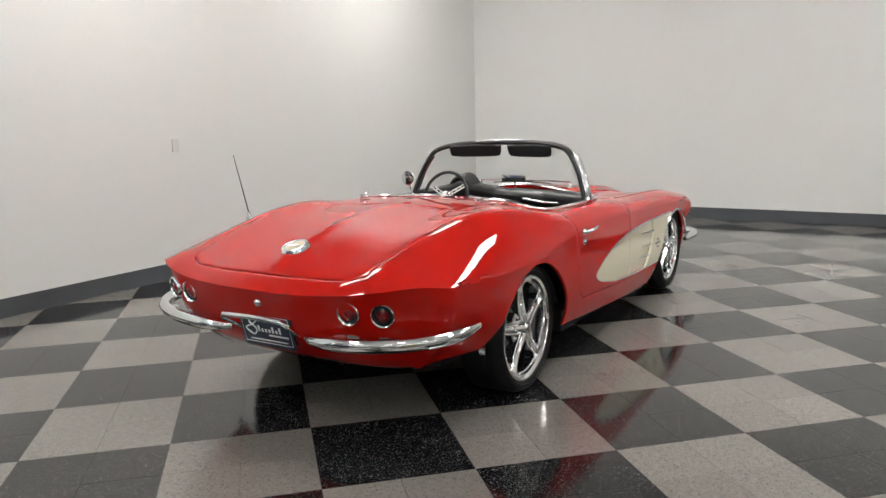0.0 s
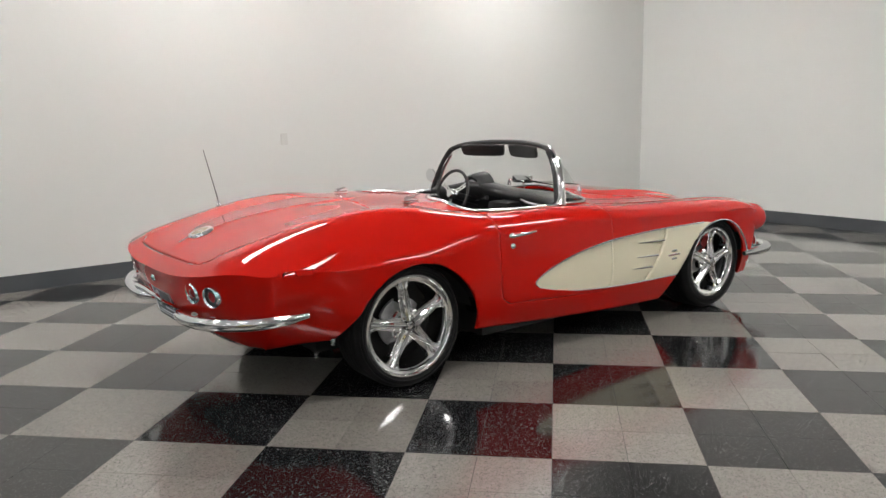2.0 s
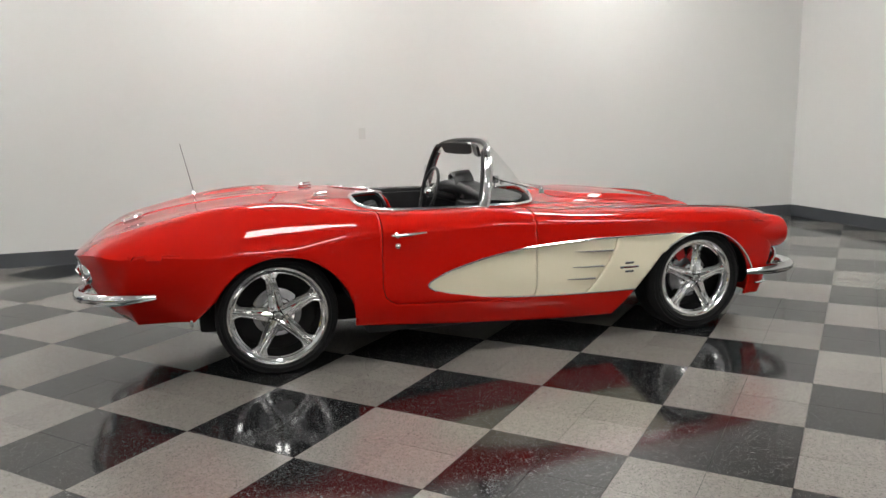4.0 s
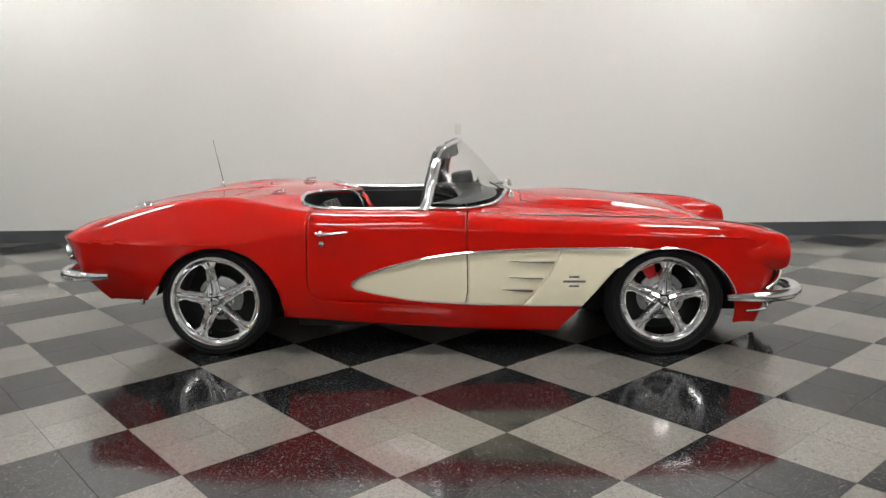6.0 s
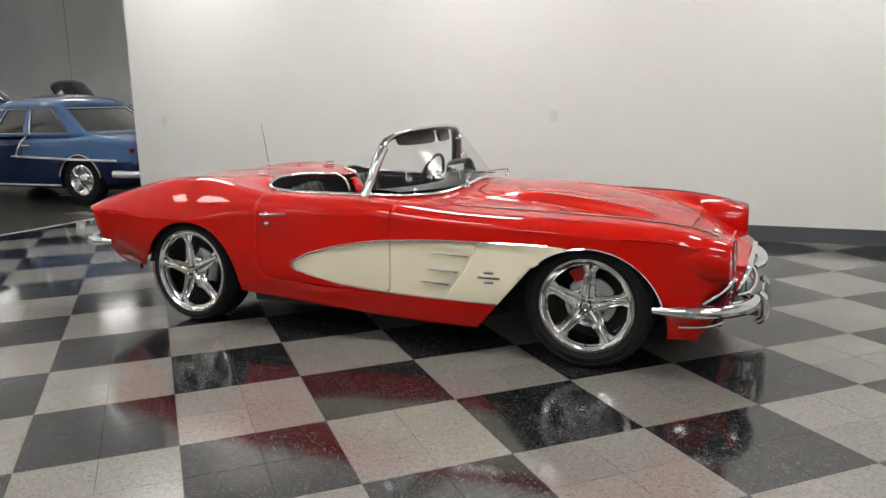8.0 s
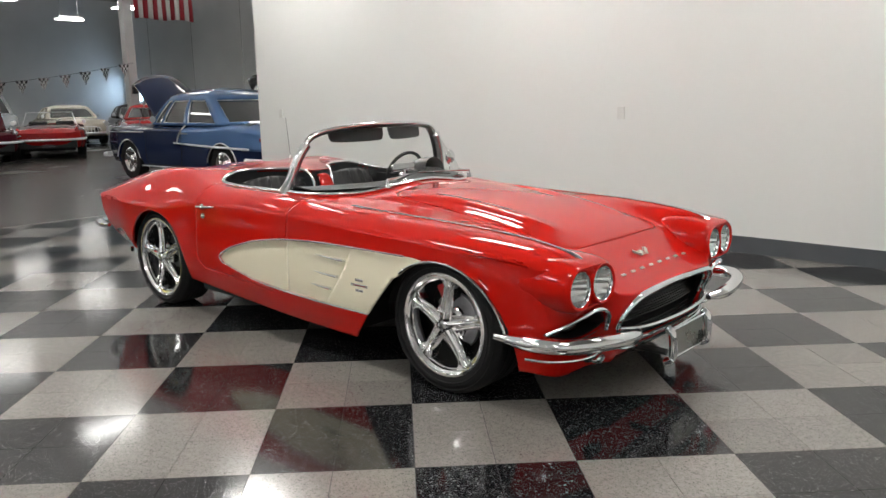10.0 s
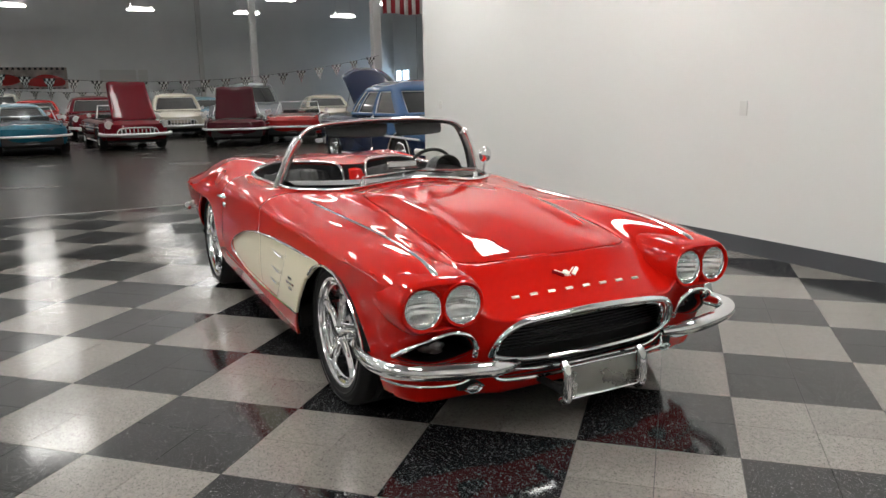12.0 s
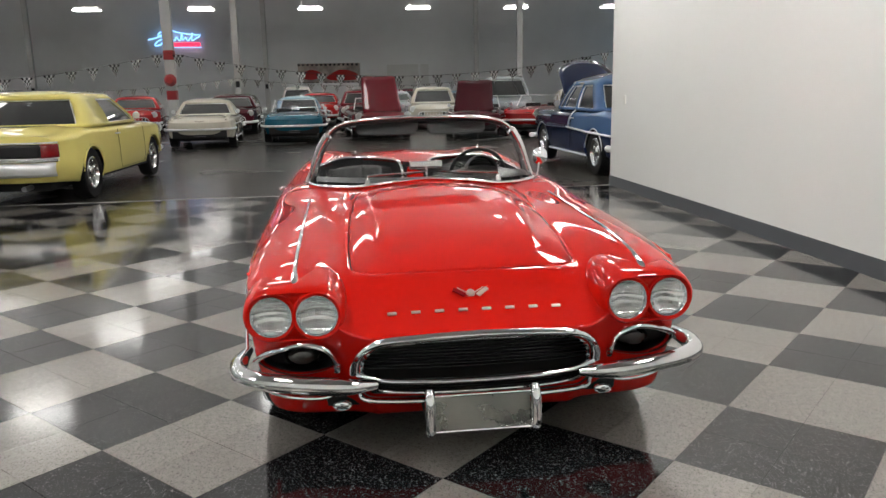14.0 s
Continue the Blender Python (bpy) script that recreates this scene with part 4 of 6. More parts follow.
    # the row of small bright characters, drawn as plain bars
    for k in range(8):
        y = -0.305 + k * 0.088
        q = on_top(1.915, y, 0.003)
        turn = pose(q.x, q.y, q.z, 0, 30, 0)
        letter = box(-0.006, -0.017, 0.0, 0.006, 0.017, 0.004, 0.001)
        pr("nose_block", moved(letter, turn), SATIN)

    # ---- windscreen
    base = smooth_line([on_top(x, s * y, 0.010) for x, y, s in ((-0.055, 0.668, 1), (0.03, 0.672, 1), (0.14, 0.648, 1), (0.27, 0.555, 1), (0.35, 0.40, 1), (0.405, 0.20, 1), (0.42, 0.0, 1),
                        (0.405, 0.20, -1), (0.35, 0.40, -1), (0.27, 0.555, -1), (0.14, 0.648, -1), (0.03, 0.672, -1), (-0.055, 0.668, -1))], 6)
    head = smooth_line([(-0.045, 0.662, 0.85), (-0.012, 0.612, 1.0), (0.010, 0.562, 1.092), (0.030, 0.505, 1.155), (0.068, 0.40, 1.188), (0.112, 0.20, 1.205), (0.128, 0.0, 1.209),
                        (0.112, -0.20, 1.205), (0.068, -0.40, 1.188), (0.030, -0.505, 1.155), (0.010, -0.562, 1.092), (-0.012, -0.612, 1.0), (-0.045, -0.662, 0.85)], 6)
    rows = [[b.lerp(h, t) + Vector((0.012 * math.sin(math.pi * t), 0, 0)) for b, h in zip(base, head)] for t in np.linspace(0, 1, 8)]
    ws = pr("windscreen", grid_mesh(rows), WINDOW, label="curved clear windscreen")
    ws.visible_shadow = False
    rad = [0.028 if abs(k - len(head) / 2) > len(head) * 0.30 else 0.011 for k in range(len(head))]
    pr("windscreen_frame", tube(head, rad, 12), CHROME, label="chrome windscreen frame")
    pr("header_pad", tube([p + Vector((-0.018, 0, -0.009)) for p in head if abs(p.y) < 0.54], 0.017, 10), BLACK)
    for side in (1, -1):
        back = [p + Vector((-0.028, -0.012 * side, -0.004)) for p in head if p.y * side > 0.50]
        pr("post_channel", tube(back, 0.016, 8), BLACK)
    pr("windscreen_sill", tube(base, 0.011, 10), CHROME)
    for side in (1, -1):
        pr("screen_post_foot", tube([(-0.06, side * 0.668, 0.83), (-0.045, side * 0.660, 0.87), (-0.03, side * 0.64, 0.93)], [0.036, 0.027, 0.022], 12), CHROME)
        outline = [(0.0, y, z) for y, z in rounded([(-0.185, 0.012), (-0.178, -0.022), (-0.15, -0.038), (0, -0.042), (0.15, -0.038), (0.178, -0.022), (0.185, 0.012), (0.17, 0.036), (0, 0.042), (-0.17, 0.036)], 4)]
        vis = plank(outline, Vector((0.018, 0, 0)))
        bmesh.ops.bevel(vis, geom=[e for e in vis.edges if e.calc_face_angle(0) > 1.2], offset=0.005, segments=3, affect="EDGES")
        sv = pr("sun_visor", moved(vis, pose(0.045, side * 0.205, 1.142, 0, -14, side * 14)), BLACK, label="black padded sun visor")
        part("visor_arm", tube([(0.085, side * 0.03, 1.175), (0.115, side * 0.03, 1.205)], 0.006, 8), CHROME, sv)
        foot = Vector((0.45, side * 0.36 + 0.02, 0.872))
        tip = Vector((0.34, side * 0.36 - 0.36, 0.915)) if side > 0 else Vector((0.335, -0.36 + 0.38, 0.915))
        wp = pr("wiper", tube([foot, foot + Vector((0.0, 0, 0.035)), foot.lerp(tip, 0.5) + Vector((0.01, 0, 0.02)), tip], [0.010, 0.006, 0.004, 0.003], 8), CHROME, label="bright wiper arm")
        part("wiper_blade", tube([foot.lerp(tip, 0.35) + Vector((-0.005, 0, 0.006)), tip + (tip - foot) * 0.15 + Vector((-0.005, 0, 0.0))], 0.004, 6), DARK, wp)
        part("wiper_boss", moved(spin([(0.0, 0.035), (0.012, 0.03), (0.018, 0.0)], 14, "z"), Matrix.Translation(foot - Vector((0, 0, 0.01)))), CHROME, wp)
    mir = pr("door_mirror", moved(spin([(0.0, 0.028), (0.03, 0.022), (0.048, 0.006), (0.052, -0.004), (0.049, -0.008), (0.0, -0.009)], 32, "x"), pose(-0.02, 0.735, 0.950, 0, 0, 6)), CHROME, label="round chrome door mirror on a stalk")
    part("mirror_stalk", tube(smooth_line([(-0.01, 0.715, 0.825), (-0.01, 0.72, 0.86), (-0.012, 0.73, 0.92), (-0.015, 0.735, 0.95)], 4), [0.014] + [0.007] * 12, 10), CHROME, mir)

    # ---- cockpit
    rim = [Vector((x, y, 0)) for x, y in COCKPIT]
    rows = []
    for k, dz in ((0, 0.0), (1, -0.05), (2, -0.30), (3, -0.50)):
        rows.append([on_top(p.x, p.y, dz) + Vector((0, -0.01 * k * np.sign(p.y), 0)) for p in rim])
    pr("cockpit_liner", grid_mesh(rows, wrap_v=True), BLACK)
    pr("cockpit_floor", box(-0.80, -0.66, 0.30, 0.42, 0.66, 0.345), worn(mat("black_carpet", (0.012, 0.012, 0.012), 0.95), 30, 0.3, 0.3, 400))
    loop = sorted_ring([on_top(p.x, p.y, 0.004) for p in rim if p.x < -0.02 and p.y > 0.11])
    tail = loop[-1]
    loop += [tail + Vector(d) for d in ((0.025, -0.018, -0.012), (0.050, -0.030, -0.035), (0.070, -0.036, -0.075), (0.082, -0.038, -0.13), (0.088, -0.036, -0.20))]
    for side in (1, -1):
        pr("cockpit_trim", tube([(p.x, p.y * side, p.z) for p in loop], 0.0125, 10), CHROME, label="bright cockpit edge moulding")
    dash = []
    for y in np.linspace(-0.63, 0.63, 24):
        xf = 0.36 - 0.42 * (abs(y) / 0.63) ** 2.4 * 0.5
        pod = math.exp(-((y - 0.34) / 0.19) ** 2)
        dash.append([(xf, y, 0.855), (xf - 0.13, y, 0.868 + 0.045 * pod), (xf - 0.22 - 0.05 * pod, y, 0.860 + 0.055 * pod), (xf - 0.255 - 0.05 * pod, y, 0.835 + 0.045 * pod),
                     (xf - 0.235, y, 0.80), (xf - 0.19, y, 0.74), (xf - 0.17, y, 0.60), (xf - 0.10, y, 0.45)])
    pr("dashboard", grid_mesh(dash), BLACK, label="black padded dashboard")
    pr("instrument_pod", moved(spin([(0.0, -0.03), (0.085, -0.03), (0.092, 0.0), (0.098, -0.01), (0.10, -0.06), (0.09, -0.14)], 32, "x"), pose(0.06, 0.34, 0.865, 0, 12, 180)), BLACK)
    pr("gauge", moved(spin([(0.0, 0.004), (0.055, 0.004), (0.06, 0.008), (0.065, 0.0)], 28, "x"), pose(0.072, 0.34, 0.865, 0, 12, 180)), STEEL, label="round speedometer in a chrome ring")
    for k in range(4):
        y = 0.34 + (-0.115, -0.075, 0.075, 0.115)[k]
        pr("gauge", moved(spin([(0.0, 0.004), (0.018, 0.004), (0.021, 0.008), (0.023, 0.0)], 18, "x"), pose(0.10, y, 0.81, 0, 12, 180)), STEEL)
    pr("grab_rail", tube(smooth_line([(0.10, -0.56, 0.815), (0.06, -0.50, 0.80), (0.06, -0.30, 0.80), (0.10, -0.14, 0.815)], 5), 0.011, 10), CHROME, label="chrome grab rail")
    pr("console", box(0.0, -0.10, 0.36, 0.16, 0.10, 0.80, 0.03), BLACK)
    pr("rear_view_mirror", box(0.225, -0.095, 0.915, 0.25, 0.095, 0.965, 0.011, 3), CHROME, label="chrome interior mirror")
    pr("mirror_stem", tube([(0.26, 0, 0.87), (0.25, 0, 0.93)], 0.006, 8), CHROME)
    sw = pose(-0.11, 0.36, 0.835, 0, -73, 0)
    ring = [(0.172 * math.cos(a), 0.172 * math.sin(a), 0) for a in np.linspace(0, 2 * math.pi, 48, endpoint=False)]
    wheel = pr("steering_wheel", moved(tube(ring, 0.0115, 10, closed=True), sw), BLACK, label="black steering wheel with drilled bright spokes")
    for a in (90, 210, 330):
        rot = sw @ pose(0, 0, 0, 0, 0, a - 90 + 180)
        for dy, hw in ((-0.010, 0.004), (0.010, 0.004)):
            part("wheel_spoke", moved(box(0.03, dy - hw, -0.002, 0.168, dy + hw, 0.002), rot), POLISHED, wheel)
        for k in range(3):
            part("wheel_spoke", moved(box(0.05 + k * 0.037, -0.011, -0.002, 0.06 + k * 0.037, 0.011, 0.002), rot), POLISHED, wheel)
    part("wheel_boss", moved(spin([(0.0, 0.03), (0.025, 0.028), (0.038, 0.01), (0.04, -0.02)], 24, "z"), sw), CHROME, wheel)
    part("steering_column", tube([sw @ Vector((0, 0, 0)), sw @ Vector((0, 0, -0.25))], 0.026, 12), BLACK, wheel)
    part("turn_stalk", tube([sw @ Vector((0.0, 0.0, -0.06)), sw @ Vector((0.02, 0.14, -0.05))], 0.005, 8), CHROME, wheel)
    for side in (1, -1):
        st = pose(-0.33, side * 0.345, 0.37)
        seat = pr("seat_cushion", moved(box(-0.24, -0.25, 0.0, 0.26, 0.25, 0.16, 0.05, 4), st), BLACK, label="black vinyl bucket seat")
        rows = []
        for t in np.linspace(0, 1, 14):
            row = []
            for s in np.linspace(-1, 1, 41):
                wdt = 0.25 * (1 - 0.25 * max(0, t - 0.6) ** 1.5 * 2)
                pleat = 0.013 * abs(math.sin(s * 9.4)) ** 0.7 if abs(s) < 0.72 else 0.018 * (1 - ((abs(s) - 0.86) / 0.14) ** 2)
                row.append((-0.20 - 0.13 * t + pleat - 0.05 * (s * s), s * wdt, 0.12 + 0.38 * t - 0.04 * (s * s) * (t > 0.95)))
            rows.append(row)
        sb = part("seat_back", moved(grid_mesh(rows), st), BLACK, seat)
        thick(sb, 0.07, 1.0)
        pr("door_card", box(-0.68, side * 0.655 - 0.012, 0.42, 0.05, side * 0.655 + 0.012, 0.815, 0.008), BLACK)
    fall = [[(x, s * (0.042 + 0.026 * k / 6), z - 0.012 * s * s) for s in np.linspace(-1, 1, 9)] for k, (x, z) in enumerate(((-0.545, 0.872), (-0.525, 0.868), (-0.505, 0.85), (-0.487, 0.81), (-0.462, 0.76), (-0.455, 0.66), (-0.45, 0.48)))]
    thick(pr("waterfall_panel", grid_mesh(fall), RED, label="red body panel between the seats"), 0.012)
    pr("gear_lever", tube([(0.0, 0.0, 0.40), (-0.03, 0.0, 0.62)], 0.007, 8), CHROME)
    pr("gear_knob", moved(spin([(0.0, 0.022), (0.016, 0.016), (0.022, 0.0), (0.016, -0.016), (0.0, -0.022)], 16, "z"), pose(-0.03, 0, 0.63)), BLACK)
    pr("tunnel", box(-0.60, -0.09, 0.34, 0.2, 0.09, 0.46, 0.03), BLACK)
    return car


def sorted_ring(points):
    """Walks round the open part of the cockpit edge from one screen post to the other."""
    left = [p for p in points]
    start = min(left, key=lambda p: (abs(p.x) , -p.y) if p.y > 0 else (9, 0))
    out = [start]
    left.remove(start)
    while left:
        nxt = min(left, key=lambda p: (p - out[-1]).length)
        if (nxt - out[-1]).length > 0.25:
            break
        out.append(nxt)
        left.remove(nxt)
    return out


ROADSTER = fit_out_roadster(build_roadster())


# ---------------------------------------------------------------- ceiling lights
HOUSING = mat("lamp_housing", (0.55, 0.55, 0.55), 0.4)


def ceiling_light(x, y, z, length, width, label, group, turn=0.0, top=ROOM_H, glow=LAMP, drop=0.012, uplight=False):
    lamp = empty("ceiling_light", pose(x, y, z, 0, 0, turn), label, "light", group)
    tray = box(-length / 2, -width / 2, 0.0, length / 2, width / 2, 0.07, 0.01)
    part("housing", tray, HOUSING, lamp, smooth=False)
    part("diffuser", box(-length / 2 + 0.02, -width / 2 + 0.02, -drop, length / 2 - 0.02, width / 2 - 0.02, -0.002), glow, lamp, smooth=False)
    # unseen glow added on the housing's top, to brighten ceiling and walls
    if uplight:
        part("uplight", box(-length / 2 + 0.06, -width / 2 + 0.06, 0.074, length / 2 - 0.06, width / 2 - 0.06, 0.084), UP_FILL, lamp, smooth=False)
    for s in (-1, 1):
        part("rod", tube([(s * length * 0.35, 0, 0.06), (s * length * 0.35, 0, top + 0.6 - z)], 0.008, 5), HOUSING, lamp)
    return lamp


LAMP_Z = 5.6
LAMP_ROWS = (-24.0, -18.6, -13.0, -7.5, -2.05, 3.5, 8.7, 14.0)
STRIP = ceiling_light(-12.4, -2.05, LAMP_Z, 1.25, 0.6, "bright white panel light hung from the dark ceiling", "hall ceiling lights", 90, glow=STRIP_LAMP, drop=0.05, uplight=True)
for k in range(5):
    for gy in LAMP_ROWS:
        gx = -12.4 - 6.1 * k
        if (k, gy) != (0, -2.05):
            copy_thing(STRIP, pose(gx, gy, LAMP_Z, 0, 0, 90))
# the first five, hidden behind the partition, are added to brighten the side wall
for gx, gy in ((-6.3, 8.7), (-6.3, 14.0), (-6.3, 19.4), (-12.4, 19.4), (-18.5, 19.4), (-6.3, -2.05), (-6.3, -7.5), (-6.3, -13.0), (-0.2, -13.0), (5.9, -13.0), (-0.2, -18.6), (5.9, -18.6)):
    copy_thing(STRIP, pose(gx, gy, LAMP_Z, 0, 0, 90))
PANEL = ceiling_light(-0.95, 2.0, 4.1, 1.2, 0.55, "unseen white panel light over the display floor", "display floor lights", 0)
# rows at y -1.95 and -5.9 are added to light the car's near side
for px in (-4.6, -0.95, 2.7):
    for py in (2.0, -1.95, -5.9):
        if (px, py) not in ((-0.95, 2.0), (-4.6, -5.9), (-4.6, -1.95)):
            copy_thing(PANEL, pose(px, py, 4.1))


# ---------------------------------------------------------------- parked cars of the hall
SALON_CHROME = mat("bright_car_trim", (0.86, 0.87, 0.88), 0.28, 0.75)
DARK_GLASS = mat("dark_car_glass", (0.012, 0.014, 0.016), 0.05, 0.0, 1.0)
WHITE_WALL = mat("car_white", (0.62, 0.60, 0.55), 0.3, 0.0, 1.0)


def simple_wheel(car, x, y, z, r, side):
    hub = empty("wheel", pose(x, y, z, 0, 0, 0 if side > 0 else 180))
    hub.parent = car
    w = 0.2
    part("tyre", spin([(r * 0.62, -w * 0.45), (r * 0.8, -w * 0.52), (r * 0.96, -w * 0.48), (r, -w * 0.36), (r, w * 0.36), (r * 0.96, w * 0.48), (r * 0.8, w * 0.52), (r * 0.62, w * 0.45)], 28), RUBBER, hub)
    part("rim", spin([(r * 0.64, w * 0.46), (r * 0.60, w * 0.48), (r * 0.55, w * 0.30), (r * 0.34, w * 0.22), (r * 0.28, w * 0.34), (r * 0.12, w * 0.42), (0.0, w * 0.44)], 28), POLISHED, hub)
    sp = bmesh.new()
    for k in range(5):
        a = 2 * math.pi * k / 5 + math.pi / 2
        merge(sp, moved(box(r * 0.1, -0.026, w * 0.30 * 0 - 0.0, r * 0.6, 0.026, 0.02, 0.004), pose(0, 0, 0, 90, 0, 0) @ pose(0, 0, -w * 0.36, 0, 0, math.degrees(a))))
    part("spokes", sp, POLISHED, hub)
    part("backing", spin([(0.0, w * 0.15), (r * 0.54, w * 0.15)], 20), DARK, hub)
    return hub


def greenhouse(car, x0, x1, t0, t1, by, ty, z0, roof, spans, colour, crown):
    """Roof and pillars as one shell, with a pane of glass in each opening; spans: (base x, top x, glass) along the side, 0 behind to 1 ahead."""
    cols = [((x0 - 0.14 * (1 - s * s), s * by * 0.86), (t0 - 0.10 * (1 - s * s), s * ty * 0.86), "rear_window" if s < 0.97 else "") for s in np.linspace(0, 1, 8)]
    cols.append(((x0 + 0.05, by * 0.96), (t0 + 0.02, ty * 0.96), ""))
    for b, t, g in spans:
        cols.append(((x0 + 0.16 + (x1 - x0 - 0.24) * b, by), (t0 + 0.10 + (t1 - t0 - 0.14) * t, ty), g))
    cols.append(((x1 + 0.02, by * 0.96), (t1 + 0.02, ty * 0.96), ""))
    cols += [((x1 + 0.06 + 0.14 * (1 - s * s), s * by * 0.86), (t1 + 0.05 + 0.10 * (1 - s * s), s * ty * 0.86), "windscreen" if s > 0.03 else "") for s in np.linspace(1, 0, 8)]
    vs = [0.0, 0.09, 0.3, 0.5, 0.7, 0.88, 1.0]
    zt, mx = roof - crown, (t0 + t1) / 2
    grid = []
    for (bx, b_y), (tx, t_y), g in cols:
        row = []
        for v in vs:
            a = v + 0.10 * v * (1 - v)
            row.append(Vector((bx + (tx - bx) * v, b_y + (t_y - b_y) * (v ** 1.35), z0 + (zt - z0) * a)))
        for k in (0.97, 0.92, 0.82, 0.62, 0.35, 0.0):
            row.append(Vector((mx + (tx - mx) * (k if k > 0.6 else k), t_y * k, zt + crown * (1 - k * k) ** 0.85)))
        grid.append(row)
    panes, faces = {}, []
    for i in range(len(cols) - 1):
        for j in range(len(grid[0]) - 1):
            (panes.setdefault((cols[i][2], i if cols[i][2] == "side_window" else 0), []) if cols[i][2] and 1 <= j <= 4 else faces).append((i, j))

    def shell(cells, side=0):
        bm = bmesh.new()
        for s in ((1, -1) if side == 0 else (side,)):
            for i, j in cells:
                q = [grid[i][j], grid[i + 1][j], grid[i + 1][j + 1], grid[i][j + 1]]
                vs_ = [bm.verts.new((a.x, a.y * s, a.z)) for a in q]
                bm.faces.new(vs_ if s == 1 else vs_[::-1])
        bmesh.ops.remove_doubles(bm, verts=bm.verts, dist=0.0005)
        bmesh.ops.dissolve_degenerate(bm, dist=0.0005, edges=bm.edges)
        return bm

    thick(part("roof", shell(faces), colour, car, sharp=55), 0.03)
    for (nm, i0), cells in panes.items():
        lo, hi = min(c_[0] for c_ in cells), max(c_[0] for c_ in cells) + 1
        for side in ((1, -1) if nm == "side_window" else (0,)):
            part(nm, shell(cells, side), DARK_GLASS, car)
            line = [grid[i][1] for i in range(lo, hi + 1)]
            up = [grid[i][5] for i in range(lo, hi + 1)]
            if side == 0:
                full = lambda l: [Vector((a.x, -a.y, a.z)) for a in l[::-1]] + l[1:] if l[0].y < l[-1].y else l[:-1] + [Vector((a.x, -a.y, a.z)) for a in l[::-1]]
                line, up = full(line), full(up)
                loop = line + up[::-1]
            else:
                m_ = lambda a: Vector((a.x, a.y * side * 1.004, a.z))
                loop = [m_(a) for a in line] + [m_(grid[hi][j]) for j in range(2, 5)] + [m_(a) for a in up[::-1]] + [m_(grid[lo][j]) for j in range(4, 1, -1)]
            part("window_moulding", tube(loop, 0.012, 6, closed=True), SALON_CHROME, car)


def parked_car(at, label, color, color2=None, length=4.9, width=1.86, belt=0.92, roof=1.36, bonnet=0.92, boot=0.92, nose_z=0.72, tail_z=0.72, base=2.9,
               cabin=(-1.35, 0.72), top=(-0.75, 0.10), roof_kind="hard", open_bonnet=False, front="round", tyre=0.34, fins=0.0, rear="plain", sill=0.26, crown=0.09, trim="straight",
               spans=((0.0, 0.0, ""), (0.16, 0.14, "side_window"), (0.50, 0.50, ""), (0.53, 0.53, "side_window"), (0.97, 0.97, ""))):
    """A parked classic car: x ahead, origin on the floor under its middle."""
    car = empty("parked_car", at, label, "car", "cars in the hall")
    body_m, second = color, color2 or color
    hl, hw = length / 2, width / 2
    zc = knots([(-hl, tail_z), (-hl + 0.12, boot - 0.06), (-hl + 0.35, boot), (cabin[0], belt + 0.01), (cabin[1], belt), (hl - 0.8, bonnet), (hl - 0.25, bonnet - 0.05), (hl, nose_z)])
    zs = knots([(-hl, tail_z), (-hl + 0.15, boot - 0.10 + fins), (cabin[0] - 0.1, belt - 0.02 + fins * 0.4), (cabin[0] + 0.5, belt - 0.03), (cabin[1], belt - 0.04), (hl - 0.3, bonnet - 0.06), (hl, nose_z)])
    wd = knots([(-hl, hw * 0.86), (-hl + 0.4, hw * 0.96), (-0.3, hw), (hl - 0.7, hw * 0.98), (hl, hw * 0.88)])
    n, m = 74, 18
    xs = np.linspace(-hl, hl, n)
    fr = np.sin(np.linspace(0, 1, m) * np.pi / 2)
    X, F = np.meshgrid(xs, fr, indexing="ij")
    Y = F * wd(X)
    PX = X + (1 - ease(-hl, -hl + 0.9, X)) * 0.22 * (1 - np.sqrt(np.maximum(0, 1 - F ** 4))) - ease(hl - 0.9, hl, X) * 0.22 * (1 - np.sqrt(np.maximum(0, 1 - F ** 4)))
    t = np.clip((F - 0.74) / 0.26, 0, 1)
    shoulder = zc(PX) + (zs(PX) - zc(PX)) * ease(0.45, 0.74, F)
    Z = shoulder - 0.10 * (1 - np.sqrt(np.maximum(0, 1 - t * t)))
    T = np.stack([PX, Y, Z], -1)
    upper = Sheet(T.reshape(-1, 3), [[i * m + j, (i + 1) * m + j, (i + 1) * m + j + 1, i * m + j + 1] for i in range(n - 1) for j in range(m - 1)])
    edge = np.concatenate([T[0, :-1], T[:, -1], T[-1, ::-1][1:]])
    tan = np.gradient(edge, axis=0)
    nor = np.stack([-tan[:, 1], tan[:, 0], 0 * tan[:, 0]], -1)
    nor /= np.linalg.norm(nor, axis=1)[:, None] + 1e-9
    k = 12
    f = np.linspace(0, 1, k)
    zb = sill + 0.06 * ease(hl - 0.9, hl, np.abs(edge[:, 0]))
    prof = 0.02 * np.sin(f * np.pi) - 0.05 * f ** 3
    P = edge[:, None, :] + nor[:, None, :] * prof[None, :, None]
    P[..., 2] = edge[:, None, 2] + (zb - edge[:, 2])[:, None] * f
    P[..., 1] = np.maximum(P[..., 1], 0)
    lower = Sheet(P.reshape(-1, 3), [[i * k + j, (i + 1) * k + j, (i + 1) * k + j + 1, i * k + j + 1] for i in range(len(edge) - 1) for j in range(k - 1)])
    hb = base / 2
    lower = lower.cut(lambda p: np.minimum(np.hypot(p[:, 0] - hb, p[:, 2] - tyre * 0.9), np.hypot(p[:, 0] + hb, p[:, 2] - tyre * 0.9)) - tyre * 1.17)[0]
